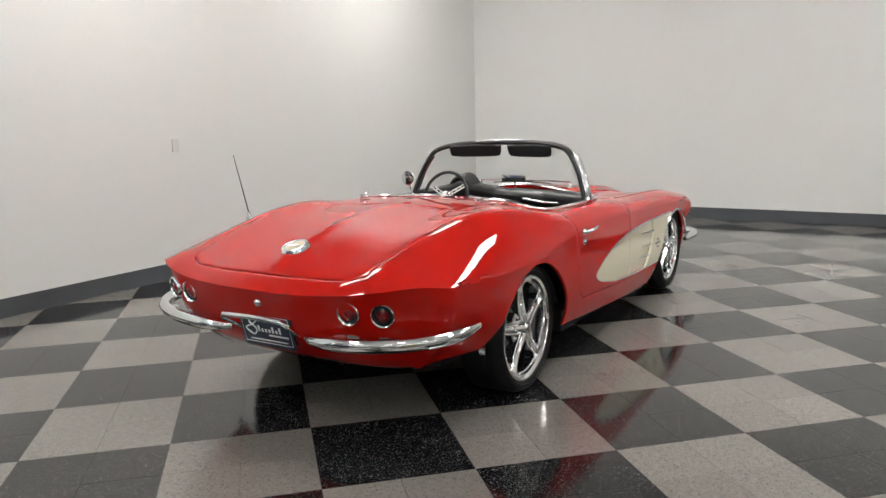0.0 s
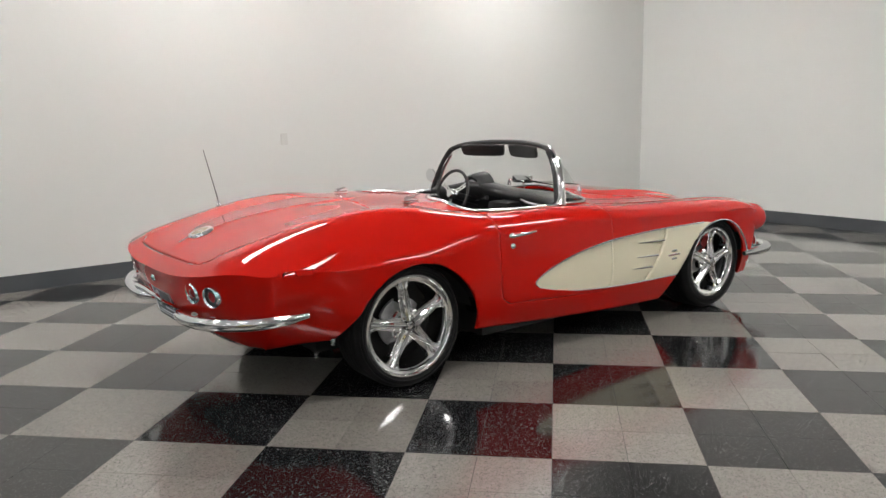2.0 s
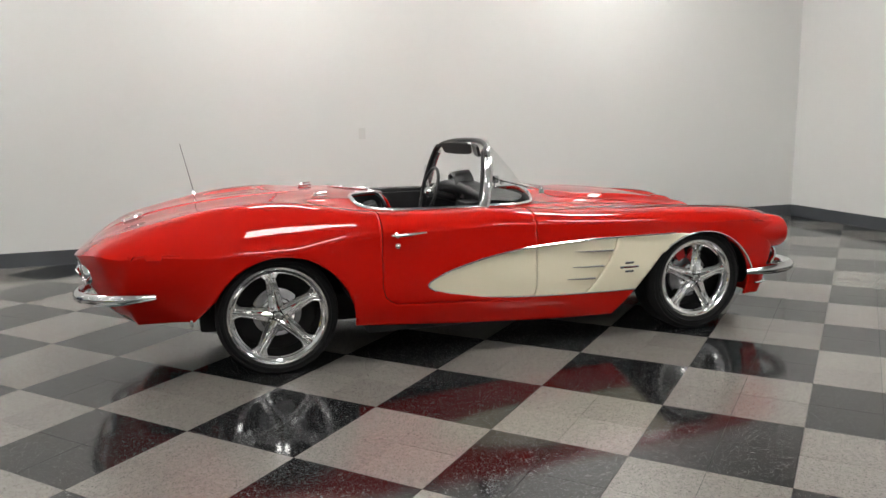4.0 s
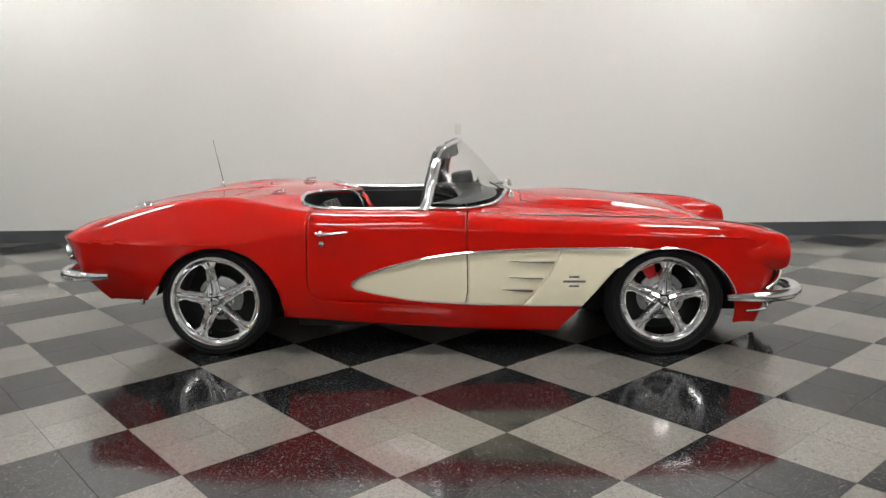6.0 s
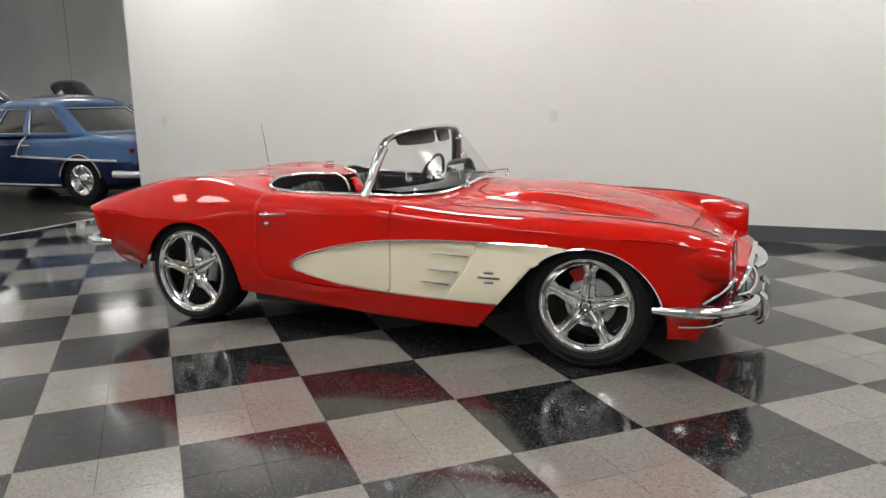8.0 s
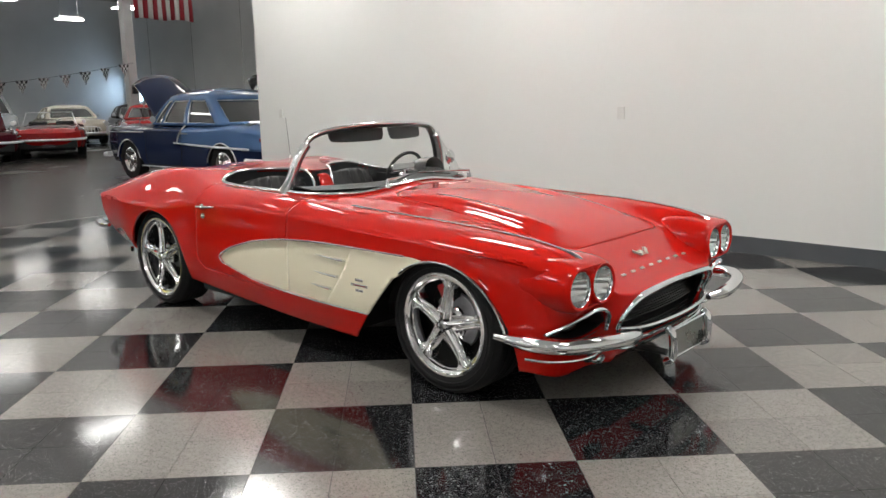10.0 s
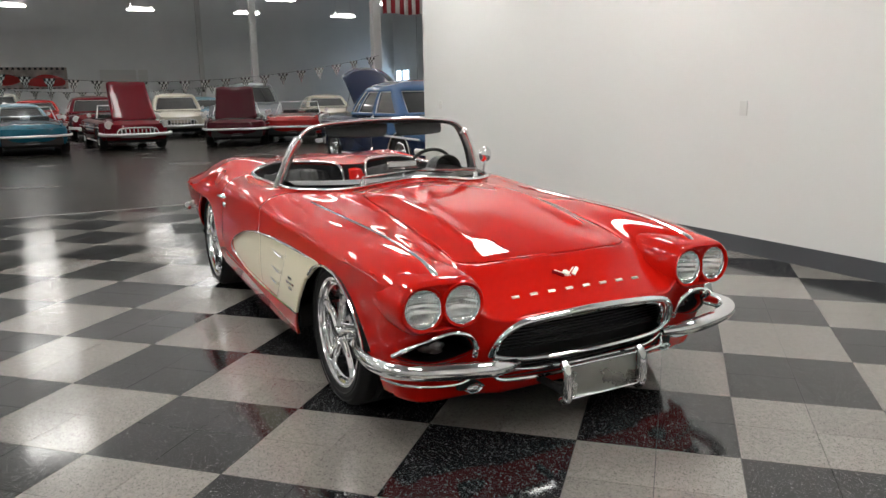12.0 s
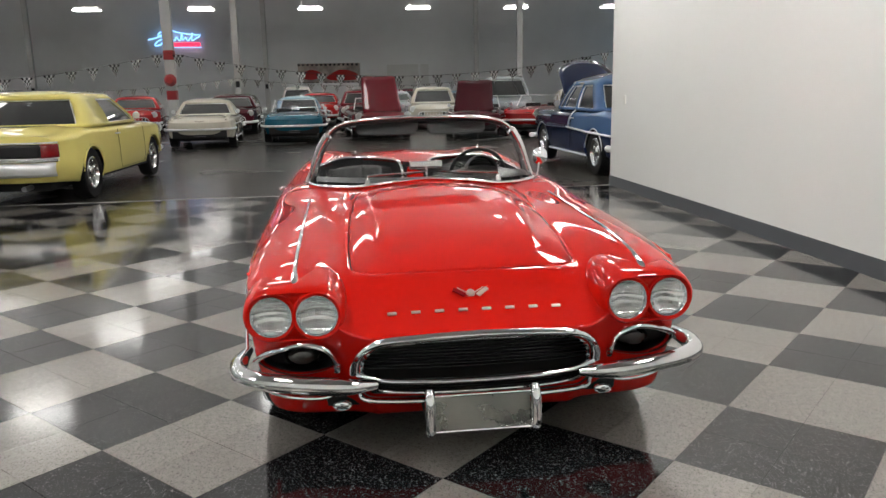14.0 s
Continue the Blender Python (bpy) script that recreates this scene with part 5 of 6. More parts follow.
    if open_bonnet:
        bay = [(cabin[1] + 0.22, hw * 0.62), (hl - 0.32, hw * 0.55), (hl - 0.32, -hw * 0.55), (cabin[1] + 0.22, -hw * 0.62)]
        lidsheet, upper = upper.cut(lambda p: sd_poly(p[:, :2], bay))
    if roof_kind == "open":
        tub = [(cabin[0] + 0.1, hw * 0.72), (cabin[1] - 0.1, hw * 0.72), (cabin[1] - 0.1, -hw * 0.72), (cabin[0] + 0.1, -hw * 0.72)]
        upper = upper.cut(lambda p: sd_poly(p[:, :2], tub))[1]
    if color2 is not None:
        two = lambda p: np.minimum(-0.28 - p[:, 0] - (p[:, 2] - 0.75) * 0.5, p[:, 2] - (0.70 + 0.04 * p[:, 0]))
        rear_up, upper = upper.cut(two)
        rear_lo, lower = lower.cut(two)
        thick(part("body_shell", rear_up.joined(rear_lo).bm(True), second, car, "lighter upper rear body"), 0.012)
    thick(part("body_shell", upper.joined(lower).bm(True), body_m, car), 0.012)
    part("underbody", box(-hl + 0.2, -hw + 0.26, 0.2, hl - 0.2, hw - 0.26, 0.42, 0.03), DARK, car)
    for side in (1, -1):
        for sx in (hb, -hb):
            simple_wheel(car, sx, side * (hw - 0.13), tyre, tyre, side)
            part("wheel_well", box(sx - tyre * 1.2, side * (hw - 0.34) - 0.01, 0.25, sx + tyre * 1.2, side * (hw - 0.34) + 0.01, 0.25 + tyre * 1.6), DARK, car)
    # cabin
    x0, x1 = cabin
    t0, t1 = top
    by, ty = hw * 0.90, hw * 0.70
    c = lambda x, y, z: Vector((x, y, z))
    if roof_kind in ("hard", "post"):
        greenhouse(car, x0, x1, t0, t1, by, ty, belt - 0.04, roof, spans, second, crown)
    elif roof_kind == "open":
        rows = [[c(x1 - 0.35 * t - 0.16 * s * s, s * (hw * 0.76 - 0.1 * t), belt - 0.01 + 0.34 * t) for s in np.linspace(-1, 1, 13)] for t in np.linspace(0, 1, 4)]
        part("windscreen", grid_mesh(rows), WINDOW, car)
        part("window_moulding", tube([rows[0][0]] + [r[0] for r in rows[1:]] + rows[-1][1:] + [r[-1] for r in rows[::-1][1:]], 0.016, 6), SALON_CHROME, car)
        part("cockpit", box(x0 + 0.05, -hw * 0.74, 0.4, x1 - 0.05, hw * 0.74, 0.5), DARK, car)
        for side in (1, -1):
            part("seat", box(x0 + 0.15, side * 0.35 - 0.24, 0.45, x0 + 0.35, side * 0.35 + 0.24, belt + 0.08, 0.06, 3), BLACK, car)
        part("dashboard", box(x1 - 0.45, -hw * 0.72, 0.6, x1 - 0.1, hw * 0.72, belt - 0.02, 0.04), BLACK, car)
    # front
    if front == "hidden":
        part("grille", box(hl - 0.24, -hw * 0.76, 0.27, hl - 0.015, hw * 0.76, 0.47, 0.03, 3), bpy.data.materials["grille_black"], car, "black grille under the bumper")
        for b in range(3):
            part("grille_bar", tube(smooth_line([(hl - 0.10, -hw * 0.66, 0.315 + b * 0.045), (hl - 0.008, 0, 0.315 + b * 0.045), (hl - 0.10, hw * 0.66, 0.315 + b * 0.045)], 4), 0.006, 5), STEEL, car)
        for side in (1, -1):
            part("wing_peak", tube(smooth_line([(cabin[1] + 0.2, side * hw * 0.80, bonnet - 0.035), (hl - 0.9, side * hw * 0.80, bonnet - 0.005), (hl - 0.35, side * hw * 0.78, bonnet - 0.05), (hl - 0.14, side * hw * 0.74, nose_z + 0.06)], 5), [0.02] * 5 + [0.045] * 8 + [0.03] * 3, 8, flat=0.7), body_m, car)
        part("bonnet_line", tube([(hl - 0.30, -hw * 0.80, nose_z + 0.045), (hl - 0.03, 0, nose_z + 0.03), (hl - 0.30, hw * 0.80, nose_z + 0.045)], 0.006, 5), DARK, car)
    else:
        part("grille", box(hl - 0.10, -hw * 0.52, nose_z - 0.30, hl + 0.012, hw * 0.52, nose_z - 0.10, 0.04, 3), bpy.data.materials["grille_black"], car)
        part("grille_frame", tube(smooth_line([(hl + 0.01, -hw * 0.54, nose_z - 0.30), (hl + 0.02, -hw * 0.50, nose_z - 0.11), (hl + 0.03, 0, nose_z - 0.08), (hl + 0.02, hw * 0.50, nose_z - 0.11), (hl + 0.01, hw * 0.54, nose_z - 0.30), (hl + 0.03, 0, nose_z - 0.325)], 4, closed=True), 0.016, 6, closed=True), SALON_CHROME, car)
        for b in range(9):
            y = (b - 4) * hw * 0.115
            part("grille_tooth", box(hl + 0.0, y - 0.012, nose_z - 0.29, hl + 0.03, y + 0.012, nose_z - 0.115, 0.006), SALON_CHROME, car)
    bz = 0.07 if front == "hidden" else 0.0
    bw = hw * 0.88 if rear == "panel" else hw
    part("front_bumper", tube(smooth_line([(hl - 0.35, -bw - 0.01, 0.44 + bz), (hl - 0.05, -bw * 0.93, 0.43 + bz), (hl + 0.09, -bw * 0.6, 0.42 + bz), (hl + 0.12, 0, 0.42 + bz), (hl + 0.09, bw * 0.6, 0.42 + bz), (hl - 0.05, bw * 0.93, 0.43 + bz), (hl - 0.35, bw + 0.01, 0.44 + bz)], 5), 0.03 if front == "hidden" else 0.045, 10), SALON_CHROME, car)
    if rear != "panel":
        part("rear_bumper", tube(smooth_line([(-hl + 0.35, -hw - 0.01, 0.46), (-hl + 0.05, -hw * 0.93, 0.45), (-hl - 0.07, -hw * 0.6, 0.44), (-hl - 0.09, 0, 0.44), (-hl - 0.07, hw * 0.6, 0.44), (-hl + 0.05, hw * 0.93, 0.45), (-hl + 0.35, hw + 0.01, 0.46)], 5), 0.05, 10), SALON_CHROME, car)
    for side in (1, -1):
        if front != "hidden":
            y = side * hw * 0.78
            hd = part("headlamp", moved(spin([(0.10, -0.08), (0.105, 0.0), (0.095, 0.02), (0.085, 0.012)], 24, "x"), pose(hl - 0.07, y, nose_z + 0.005)), SALON_CHROME, car)
            part("lens", moved(spin([(0.0, 0.03), (0.05, 0.022), (0.086, 0.008)], 20, "x"), pose(hl - 0.07, y, nose_z + 0.005)), PLATE, hd)
        if trim not in ("sweep", "none"):
            part("tail_lamp", box(-hl - 0.01 + 0.05, side * hw * 0.76 - 0.10, tail_z - 0.14, -hl + 0.10, side * hw * 0.76 + 0.09, tail_z - 0.03, 0.015), RED_LENS, car)
        if trim == "straight":
            part("side_moulding", tube([(-hl + 0.3, side * (hw * 0.985 + 0.004), 0.60), (0, side * (hw + 0.018), 0.61), (hl - 0.5, side * (hw * 0.985 + 0.012), 0.61)], 0.009, 6), SALON_CHROME, car)
        if trim == "sweep":
            part("side_moulding", tube([(-hl + 0.32, side * (hw * 0.965 + 0.012), 0.64), (-1.2, side * (hw * 0.99 + 0.018), 0.66), (-0.15, side * (hw + 0.022), 0.70)], [0.018, 0.02, 0.014], 6), SALON_CHROME, car)
            part("sash_moulding", tube([(-0.24, side * (hw + 0.022), 0.71), (-0.30, side * (hw + 0.022), 0.82), (-0.36, side * (hw * 0.985), 0.93), (-0.40, side * (hw * 0.93), 0.99)], 0.012, 6), SALON_CHROME, car)
            part("wing_moulding", tube([(hl - 0.35, side * (hw * 0.975 + 0.012), 0.86), (0.85, side * (hw + 0.012), 0.87)], 0.010, 6), SALON_CHROME, car)
            part("tail_fin_lamp", box(-hl + 0.06, side * hw * 0.88 - 0.025, 0.755, -hl + 0.13, side * hw * 0.88 + 0.025, 0.815, 0.02, 3), RED_LENS, car, "upright red tail lamp")
        part("sill_moulding", tube([(-base / 2 + tyre * 1.2, side * (hw - 0.035), sill + 0.012), (base / 2 - tyre * 1.2, side * (hw - 0.035), sill + 0.012)], 0.014, 6), SALON_CHROME if trim != "none" else DARK, car)
        part("door_handle", tube([(-0.55, side * (hw + 0.02), belt - 0.16), (-0.40, side * (hw + 0.03), belt - 0.16)], 0.011, 6), SALON_CHROME, car)
        part("door_mirror", moved(spin([(0.0, 0.02), (0.05, 0.012), (0.058, 0.0), (0.0, -0.01)], 14, "x"), pose(cabin[1] - 0.2, side * (hw - 0.02), belt + 0.07)), SALON_CHROME, car)
    if rear == "panel":
        def tail_strip(name, z0, z1, half, lift, m, bulge=0.0, text="", start=0.0):
            """A band across the curved tail between two heights, from start to half of the car's width."""
            rows = []
            for v in np.linspace(0, 1, 5):
                row = []
                for f_ in np.linspace(-half if start == 0 else start, half, 25):
                    out = lift + bulge * math.sin(math.pi * v)
                    row.append((-hl - out + 0.22 * (1 - math.sqrt(max(0, 1 - min(0.995, abs(f_)) ** 4))), f_ * hw * 0.90, z0 + (z1 - z0) * v))
                rows.append(row)
            return thick(part(name, grid_mesh(rows, flip=True), m, car, text), 0.02, 1.0)

        tail_strip("rear_panel", 0.63, 0.80, 0.80, 0.034, bpy.data.materials["grille_black"])
        for z0, z1 in ((0.615, 0.632), (0.805, 0.825)):
            tail_strip("panel_trim", z0, z1, 0.99, 0.046, SALON_CHROME, 0.006)
        tail_strip("panel_trim", 0.590, 0.602, 0.99, 0.040, SALON_CHROME, 0.004)
        tail_strip("rear_valance", 0.40, 0.575, 0.97, 0.085, SALON_CHROME, 0.03, "deep chrome rear bumper")
        tail_strip("valance_panel", 0.575, 0.615, 0.97, 0.032, POLISHED)
        for side in (1, -1):
            lam = tail_strip("tail_lamp", 0.635, 0.80, 0.985 * side, 0.044, RED_LENS, 0.004, "red tail lamp with chrome bars", start=0.80 * side)
            for b in range(3):
                part("lamp_bar", tube([(-hl - 0.056 + 0.22 * (1 - math.sqrt(1 - f_ ** 4)), side * f_ * hw * 0.90, 0.675 + b * 0.042) for f_ in (0.81, 0.87, 0.93, 0.975)], 0.004, 5), SALON_CHROME, lam)
        pl = part("rear_plate", box(-hl - 0.135, -0.16, 0.36, -hl - 0.125, 0.16, 0.50, 0.003), bpy.data.materials["plate_blue"], car, "dark blue dealer plate")
        part("plate_mark", box(-hl - 0.139, -0.11, 0.42, -hl - 0.134, 0.11, 0.455), bpy.data.materials["plate_white"], pl)
        part("exhaust_pipe", tube([(-hl + 0.5, -0.45, 0.26), (-hl - 0.02, -0.45, 0.25)], 0.032, 10), STEEL, car)
        part("exhaust_pipe", tube([(-hl + 0.5, 0.45, 0.26), (-hl - 0.02, 0.45, 0.25)], 0.032, 10), STEEL, car)
    if trim in ("none", "sweep"):
        # shut lines of the doors
        doors = ((-0.42, 0.86),) if trim == "none" else ((-0.36, 0.80),)
        for side in (1, -1):
            for d0, d1 in doors:
                side_y = lambda x: side * (float(wd(np.array([x]))[0]) + 0.016)
                line = [(d0, side_y(d0) - side * 0.012, belt - 0.10), (d0, side_y(d0) + side * 0.004, 0.65), (d0 + 0.02, side_y(d0) - side * 0.002, sill + 0.14), (d0 + 0.08, side_y(d0) - side * 0.012, sill + 0.06),
                        (d1 - 0.06, side_y(d1) - side * 0.012, sill + 0.06), (d1, side_y(d1), sill + 0.14), (d1, side_y(d1) + side * 0.004, 0.65), (d1, side_y(d1) - side * 0.012, belt - 0.10)]
                part("door_line", tube(line, 0.0025 if trim == "none" else 0.004, 5), DARK, car)
            for sx in (hb, -hb):
                lip = [(sx + tyre * 1.17 * math.cos(a), side * (float(wd(np.array([sx]))[0]) + 0.008), tyre * 0.9 + tyre * 1.17 * math.sin(a)) for a in np.linspace(0.22, math.pi - 0.22, 20)]
                part("arch_lip", tube(lip, 0.010, 6), SALON_CHROME if trim == "sweep" else body_m, car)
    if open_bonnet:
        lx = hl - 0.32 - (cabin[1] + 0.22)
        rows = [[c(s_ * lx - 0.10 * lx * s_ ** 3 * v ** 4, v * hw * (0.64 - 0.07 * s_), 0.13 * (1 - v * v) - 0.10 * s_ ** 3) for v in np.linspace(-1, 1, 17)] for s_ in np.linspace(0, 1, 11)]
        pn = thick(part("open_bonnet", grid_mesh(rows), body_m, car, "raised bonnet"), 0.03)
        pn.matrix_basis = pose(cabin[1] + 0.22, 0, bonnet + 0.01, 0, -open_bonnet, 0) if open_bonnet > 0 else pose(hl - 0.32, 0, bonnet - 0.04, 0, -(180 + open_bonnet), 0)
        part("engine", box(cabin[1] + 0.3, -hw * 0.5, 0.45, hl - 0.4, hw * 0.5, 0.72, 0.05), DARK, car)
        part("air_cleaner", moved(spin([(0.0, 0.09), (0.17, 0.09), (0.19, 0.07), (0.19, 0.0)], 24, "z"), pose((cabin[1] + hl) / 2, 0, 0.72)), SALON_CHROME, car)
        if open_bonnet > 0:
            part("bonnet_prop", tube([(hl - 0.6, hw * 0.5, bonnet - 0.1), (cabin[1] + 0.22 + lx * 0.6 * math.cos(radians(open_bonnet)), hw * 0.5, bonnet + lx * 0.6 * math.sin(radians(open_bonnet)))], 0.008, 6), STEEL, car)
    return car


YELLOW = paint("yellow_lacquer", (0.80, 0.70, 0.22))
NAVY = paint("navy_lacquer", (0.010, 0.020, 0.065))
SKY = paint("light_blue_lacquer", (0.075, 0.15, 0.31))
TEAL = paint("teal_lacquer", (0.012, 0.11, 0.17))
IVORY = paint("ivory_lacquer", (0.60, 0.56, 0.47))
WINE = paint("wine_lacquer", (0.16, 0.006, 0.014))
MAROON = paint("maroon_lacquer", (0.065, 0.006, 0.012))
SCARLET = paint("scarlet_lacquer", (0.38, 0.012, 0.012))
COAL = paint("black_lacquer", (0.010, 0.010, 0.011))
SILVER = paint("silver_lacquer", (0.34, 0.36, 0.38))
PALE = paint("pale_blue_lacquer", (0.22, 0.34, 0.42))

vette = dict(length=4.45, width=1.77, belt=0.84, roof=1.24, bonnet=0.82, boot=0.84, nose_z=0.66, tail_z=0.70, base=2.49, cabin=(-1.0, 0.55), top=(-0.55, 0.05), tyre=0.33, sill=0.22)
roadster = dict(vette, belt=0.84, bonnet=0.84, nose_z=0.68, cabin=(-0.95, 0.30), base=2.59)

parked_car(pose(-7.9, -4.80, 0, 0, 0, 178), "pale yellow two-door hardtop coupe with a chrome tail bumper", YELLOW, length=5.0, width=1.93, belt=0.99, roof=1.44, bonnet=0.97, boot=0.99, nose_z=0.78, tail_z=0.90,
           base=2.92, cabin=(-1.40, 0.85), top=(-1.12, 0.12), rear="panel", front="round", tyre=0.345, crown=0.07, trim="none",
           spans=((0.0, 0.0, ""), (0.36, 0.42, "side_window"), (0.97, 0.97, "")))
parked_car(pose(-8.65, 4.3, 0, 0, 0, 181.5), "two-tone blue fifties sedan with its bonnet raised", NAVY, SKY, length=4.97, width=1.88, belt=1.02, roof=1.58, bonnet=1.02, boot=0.98, nose_z=0.86, tail_z=0.86,
           base=2.92, cabin=(-1.50, 0.74), top=(-0.86, 0.34), open_bonnet=44, tyre=0.35, fins=0.03, roof_kind="post", crown=0.14, trim="sweep",
           spans=((0.02, 0.06, "side_window"), (0.45, 0.40, ""), (0.505, 0.44, "side_window"), (0.84, 0.84, ""), (0.86, 0.86, "side_window"), (0.97, 0.97, "")))
parked_car(pose(-18.0, -4.35, 0, 0, 0, 4), "ivory sixties sports coupe facing the display floor", IVORY, **dict(vette, front="hidden"))
parked_car(pose(-19.0, -1.95, 0, 0, 0, 2), "teal blue sixties sports car with a dark stripe", TEAL, **dict(vette, front="hidden", roof_kind="open"))
parked_car(pose(-19.6, 0.45, 0, 0, 0, 4), "wine red fifties roadster with its bonnet raised", WINE, **dict(roadster, open_bonnet=-46, roof_kind="open"))
parked_car(pose(-19.0, 3.6, 0, 0, 0, -14), "dark maroon sixties sports car with its bonnet raised", MAROON, **dict(vette, open_bonnet=-48, front="hidden", roof_kind="open"))
parked_car(pose(-19.2, 5.6, 0, 0, 0, -24), "scarlet sixties sports car parked in the row", SCARLET, **dict(vette, front="hidden", roof_kind="open"))
parked_car(pose(-12.6, 9.2, 0, 0, 0, 176), "black coupe with its bonnet raised behind the blue sedan", COAL, **dict(open_bonnet=60, belt=1.0, roof=1.45, bonnet=1.05))
back = [(-25.6, -8.2, 10, SCARLET, "red convertible with a white top", {"color2": None}), (-25.0, -4.6, 4, MAROON, "maroon hardtop coupe", {}), (-24.6, -2.2, 8, PALE, "pale blue sports coupe", vette),
        (-26.0, 0.2, 0, WINE, "wine red hardtop coupe", {"roof": 1.45}), (-25.4, 2.9, -6, IVORY, "cream sedan", {"roof": 1.5}),
        (-26.2, 5.6, 182, SILVER, "silver van-like wagon", {"roof": 1.85, "belt": 1.1, "bonnet": 1.05, "top": (-1.5, 0.1), "cabin": (-1.9, 0.7)}),
        (-25.2, 8.6, -12, IVORY, "white sedan", {}), (-26.0, 11.6, -20, COAL, "black sedan", {}), (-31.6, -5.2, 6, COAL, "black coupe", {}), (-31.0, -1.6, 0, SCARLET, "red coupe", {}),
        (-32.0, 1.8, 4, SILVER, "silver coupe", {}), (-31.4, 5.0, -8, PALE, "pale blue sedan", {}), (-24.4, -12.2, 20, COAL, "black hardtop coupe", {}), (-20.2, -11.4, 24, NAVY, "navy blue coupe", {}),
        (-26.6, -15.4, 24, SCARLET, "red hardtop coupe", {}), (-20.6, 9.4, -30, SCARLET, "red coupe in the far row", {}), (-38.0, -3.0, 0, WHITE_WALL, "white pickup-like sedan", {"roof": 1.7}), (-38.0, 3.0, 0, MAROON, "maroon sedan", {"roof": 1.5})]
for x, y, a, m, text, opts in back:
    parked_car(pose(x, y, 0, 0, 0, a), text + " in a far row", m, **opts)


# ---------------------------------------------------------------- hall fittings
POST_WHITE = worn(mat("post_white", (0.55, 0.55, 0.54), 0.5), 2, 0.06, 0.02, 40)
POST_RED = mat("post_red", (0.32, 0.012, 0.014), 0.45)
for px, py in ((-22.0, -6.1), (-22.0, 9.5), (-35.5, -5.75), (-35.5, 8.6), (-49.0, -5.65), (-49.0, 8.6), (-35.5, -20.5), (-22.0, -21.0), (-49.0, -20.5)):
    post = empty("column", pose(px, py, 0), "white painted steel column of the hall", "column", "hall columns")
    part("shaft", box(-0.15, -0.15, 0, 0.15, 0.15, ROOM_H, 0.02), POST_WHITE, post)
    if (px, py) == (-22.0, -6.1):
        tagged(post, "white steel column with painted red bands")
        for z in (0.0, 1.22, 2.50):
            part("band", box(-0.156, -0.156, z, 0.156, 0.156, z + 0.30, 0.01), POST_RED, post)
        part("bell", moved(spin([(0.0, 0.2), (0.12, 0.19), (0.2, 0.0)], 16, "x"), pose(0.16, 0.0, 1.85)), POST_RED, post)
    else:
        part("lamp_box", box(0.15, -0.09, 1.7, 0.24, 0.09, 2.0, 0.01), DARK, post)


def pennant_string(a, b, sag, count, size):
    line = empty("pennant_string", None, "string of black and white checkered pennants between columns", "bunting", "pennant strings")
    a, b = Vector(a), Vector(b)
    pts = [a.lerp(b, t) - Vector((0, 0, sag * 4 * t * (1 - t))) for t in np.linspace(0, 1, 2 * count + 1)]
    part("cord", tube(pts, 0.006, 5), DARK, line)
    along = (b - a).normalized()
    bm0 = bmesh.new()
    rows = 5
    for r in range(rows):
        w0, w1 = 1 - r / rows, 1 - (r + 1) / rows
        for c_ in range(5):
            s0, s1 = -0.5 + c_ / 5, -0.5 + (c_ + 1) / 5
            q = [(s0 * w0, -r / rows), (s1 * w0, -r / rows), (s1 * w1, -(r + 1) / rows), (s0 * w1, -(r + 1) / rows)]
            if w1 == 0:
                q = q[:3]
            f = bm0.faces.new([bm0.verts.new((u * size, 0.0, v * size * 1.15)) for u, v in q])
            f.material_index = (r + c_) % 2
    me = bpy.data.meshes.new("pennant")
    bm0.to_mesh(me)
    bm0.free()
    me.materials.append(DARK)
    me.materials.append(PLATE)
    turn = math.degrees(math.atan2(along.y, along.x))
    for k in range(count):
        ob = new("pennant", me)
        ob.parent = line
        ob.matrix_basis = Matrix.Translation(pts[2 * k + 1]) @ pose(0, 0, 0, random.uniform(-10, 10), 0, turn + random.uniform(-25, 25))
    return line


pennant_string((-21.8, -6.1, 2.72), (-21.8, 9.5, 2.72), 0.86, 24, 0.36)
pennant_string((-21.8, -6.1, 2.72), (-21.8, -21.0, 2.72), 0.86, 22, 0.36)
pennant_string((-35.3, -20.5, 2.15), (-35.3, -5.75, 2.15), 0.5, 22, 0.34)
pennant_string((-35.3, -5.75, 2.15), (-35.3, 8.6, 2.15), 0.5, 22, 0.34)

# banner, doors and windows of the far wall
ban = empty("banner", pose(FAR_X - 0.002, -1.54, 2.72), "wide printed banner with checkered edge on the far wall", "banner")
part("sheet", box(0, -2.2, -0.68, 0.02, 2.2, 0.68), worn(mat("banner_grey", (0.36, 0.29, 0.26), 0.6), 1.6, 0.5, 0.0), ban)
for shape in ([(-0.2, -0.3), (0.2, 0.0), (0.7, 0.22), (1.3, 0.2), (1.9, 0.0), (2.05, -0.3), (1.7, -0.5), (0.2, -0.5)], [(-1.9, 0.0), (-1.3, 0.25), (-0.7, 0.1), (-0.5, -0.2), (-1.2, -0.45), (-1.8, -0.35)]):
    part("print", plank([(0.026, y, z) for y, z in rounded(shape, 4)], Vector((0.01, 0, 0))), SCARLET, ban)
for k in range(14):
    part("check", box(0.022, -2.2 + k * 0.3143, 0.52, 0.03, -2.043 + k * 0.3143, 0.68), DARK, ban)
    part("check", box(0.022, -2.2 + k * 0.3143, -0.68, 0.03, -2.043 + k * 0.3143, -0.60), DARK, ban)
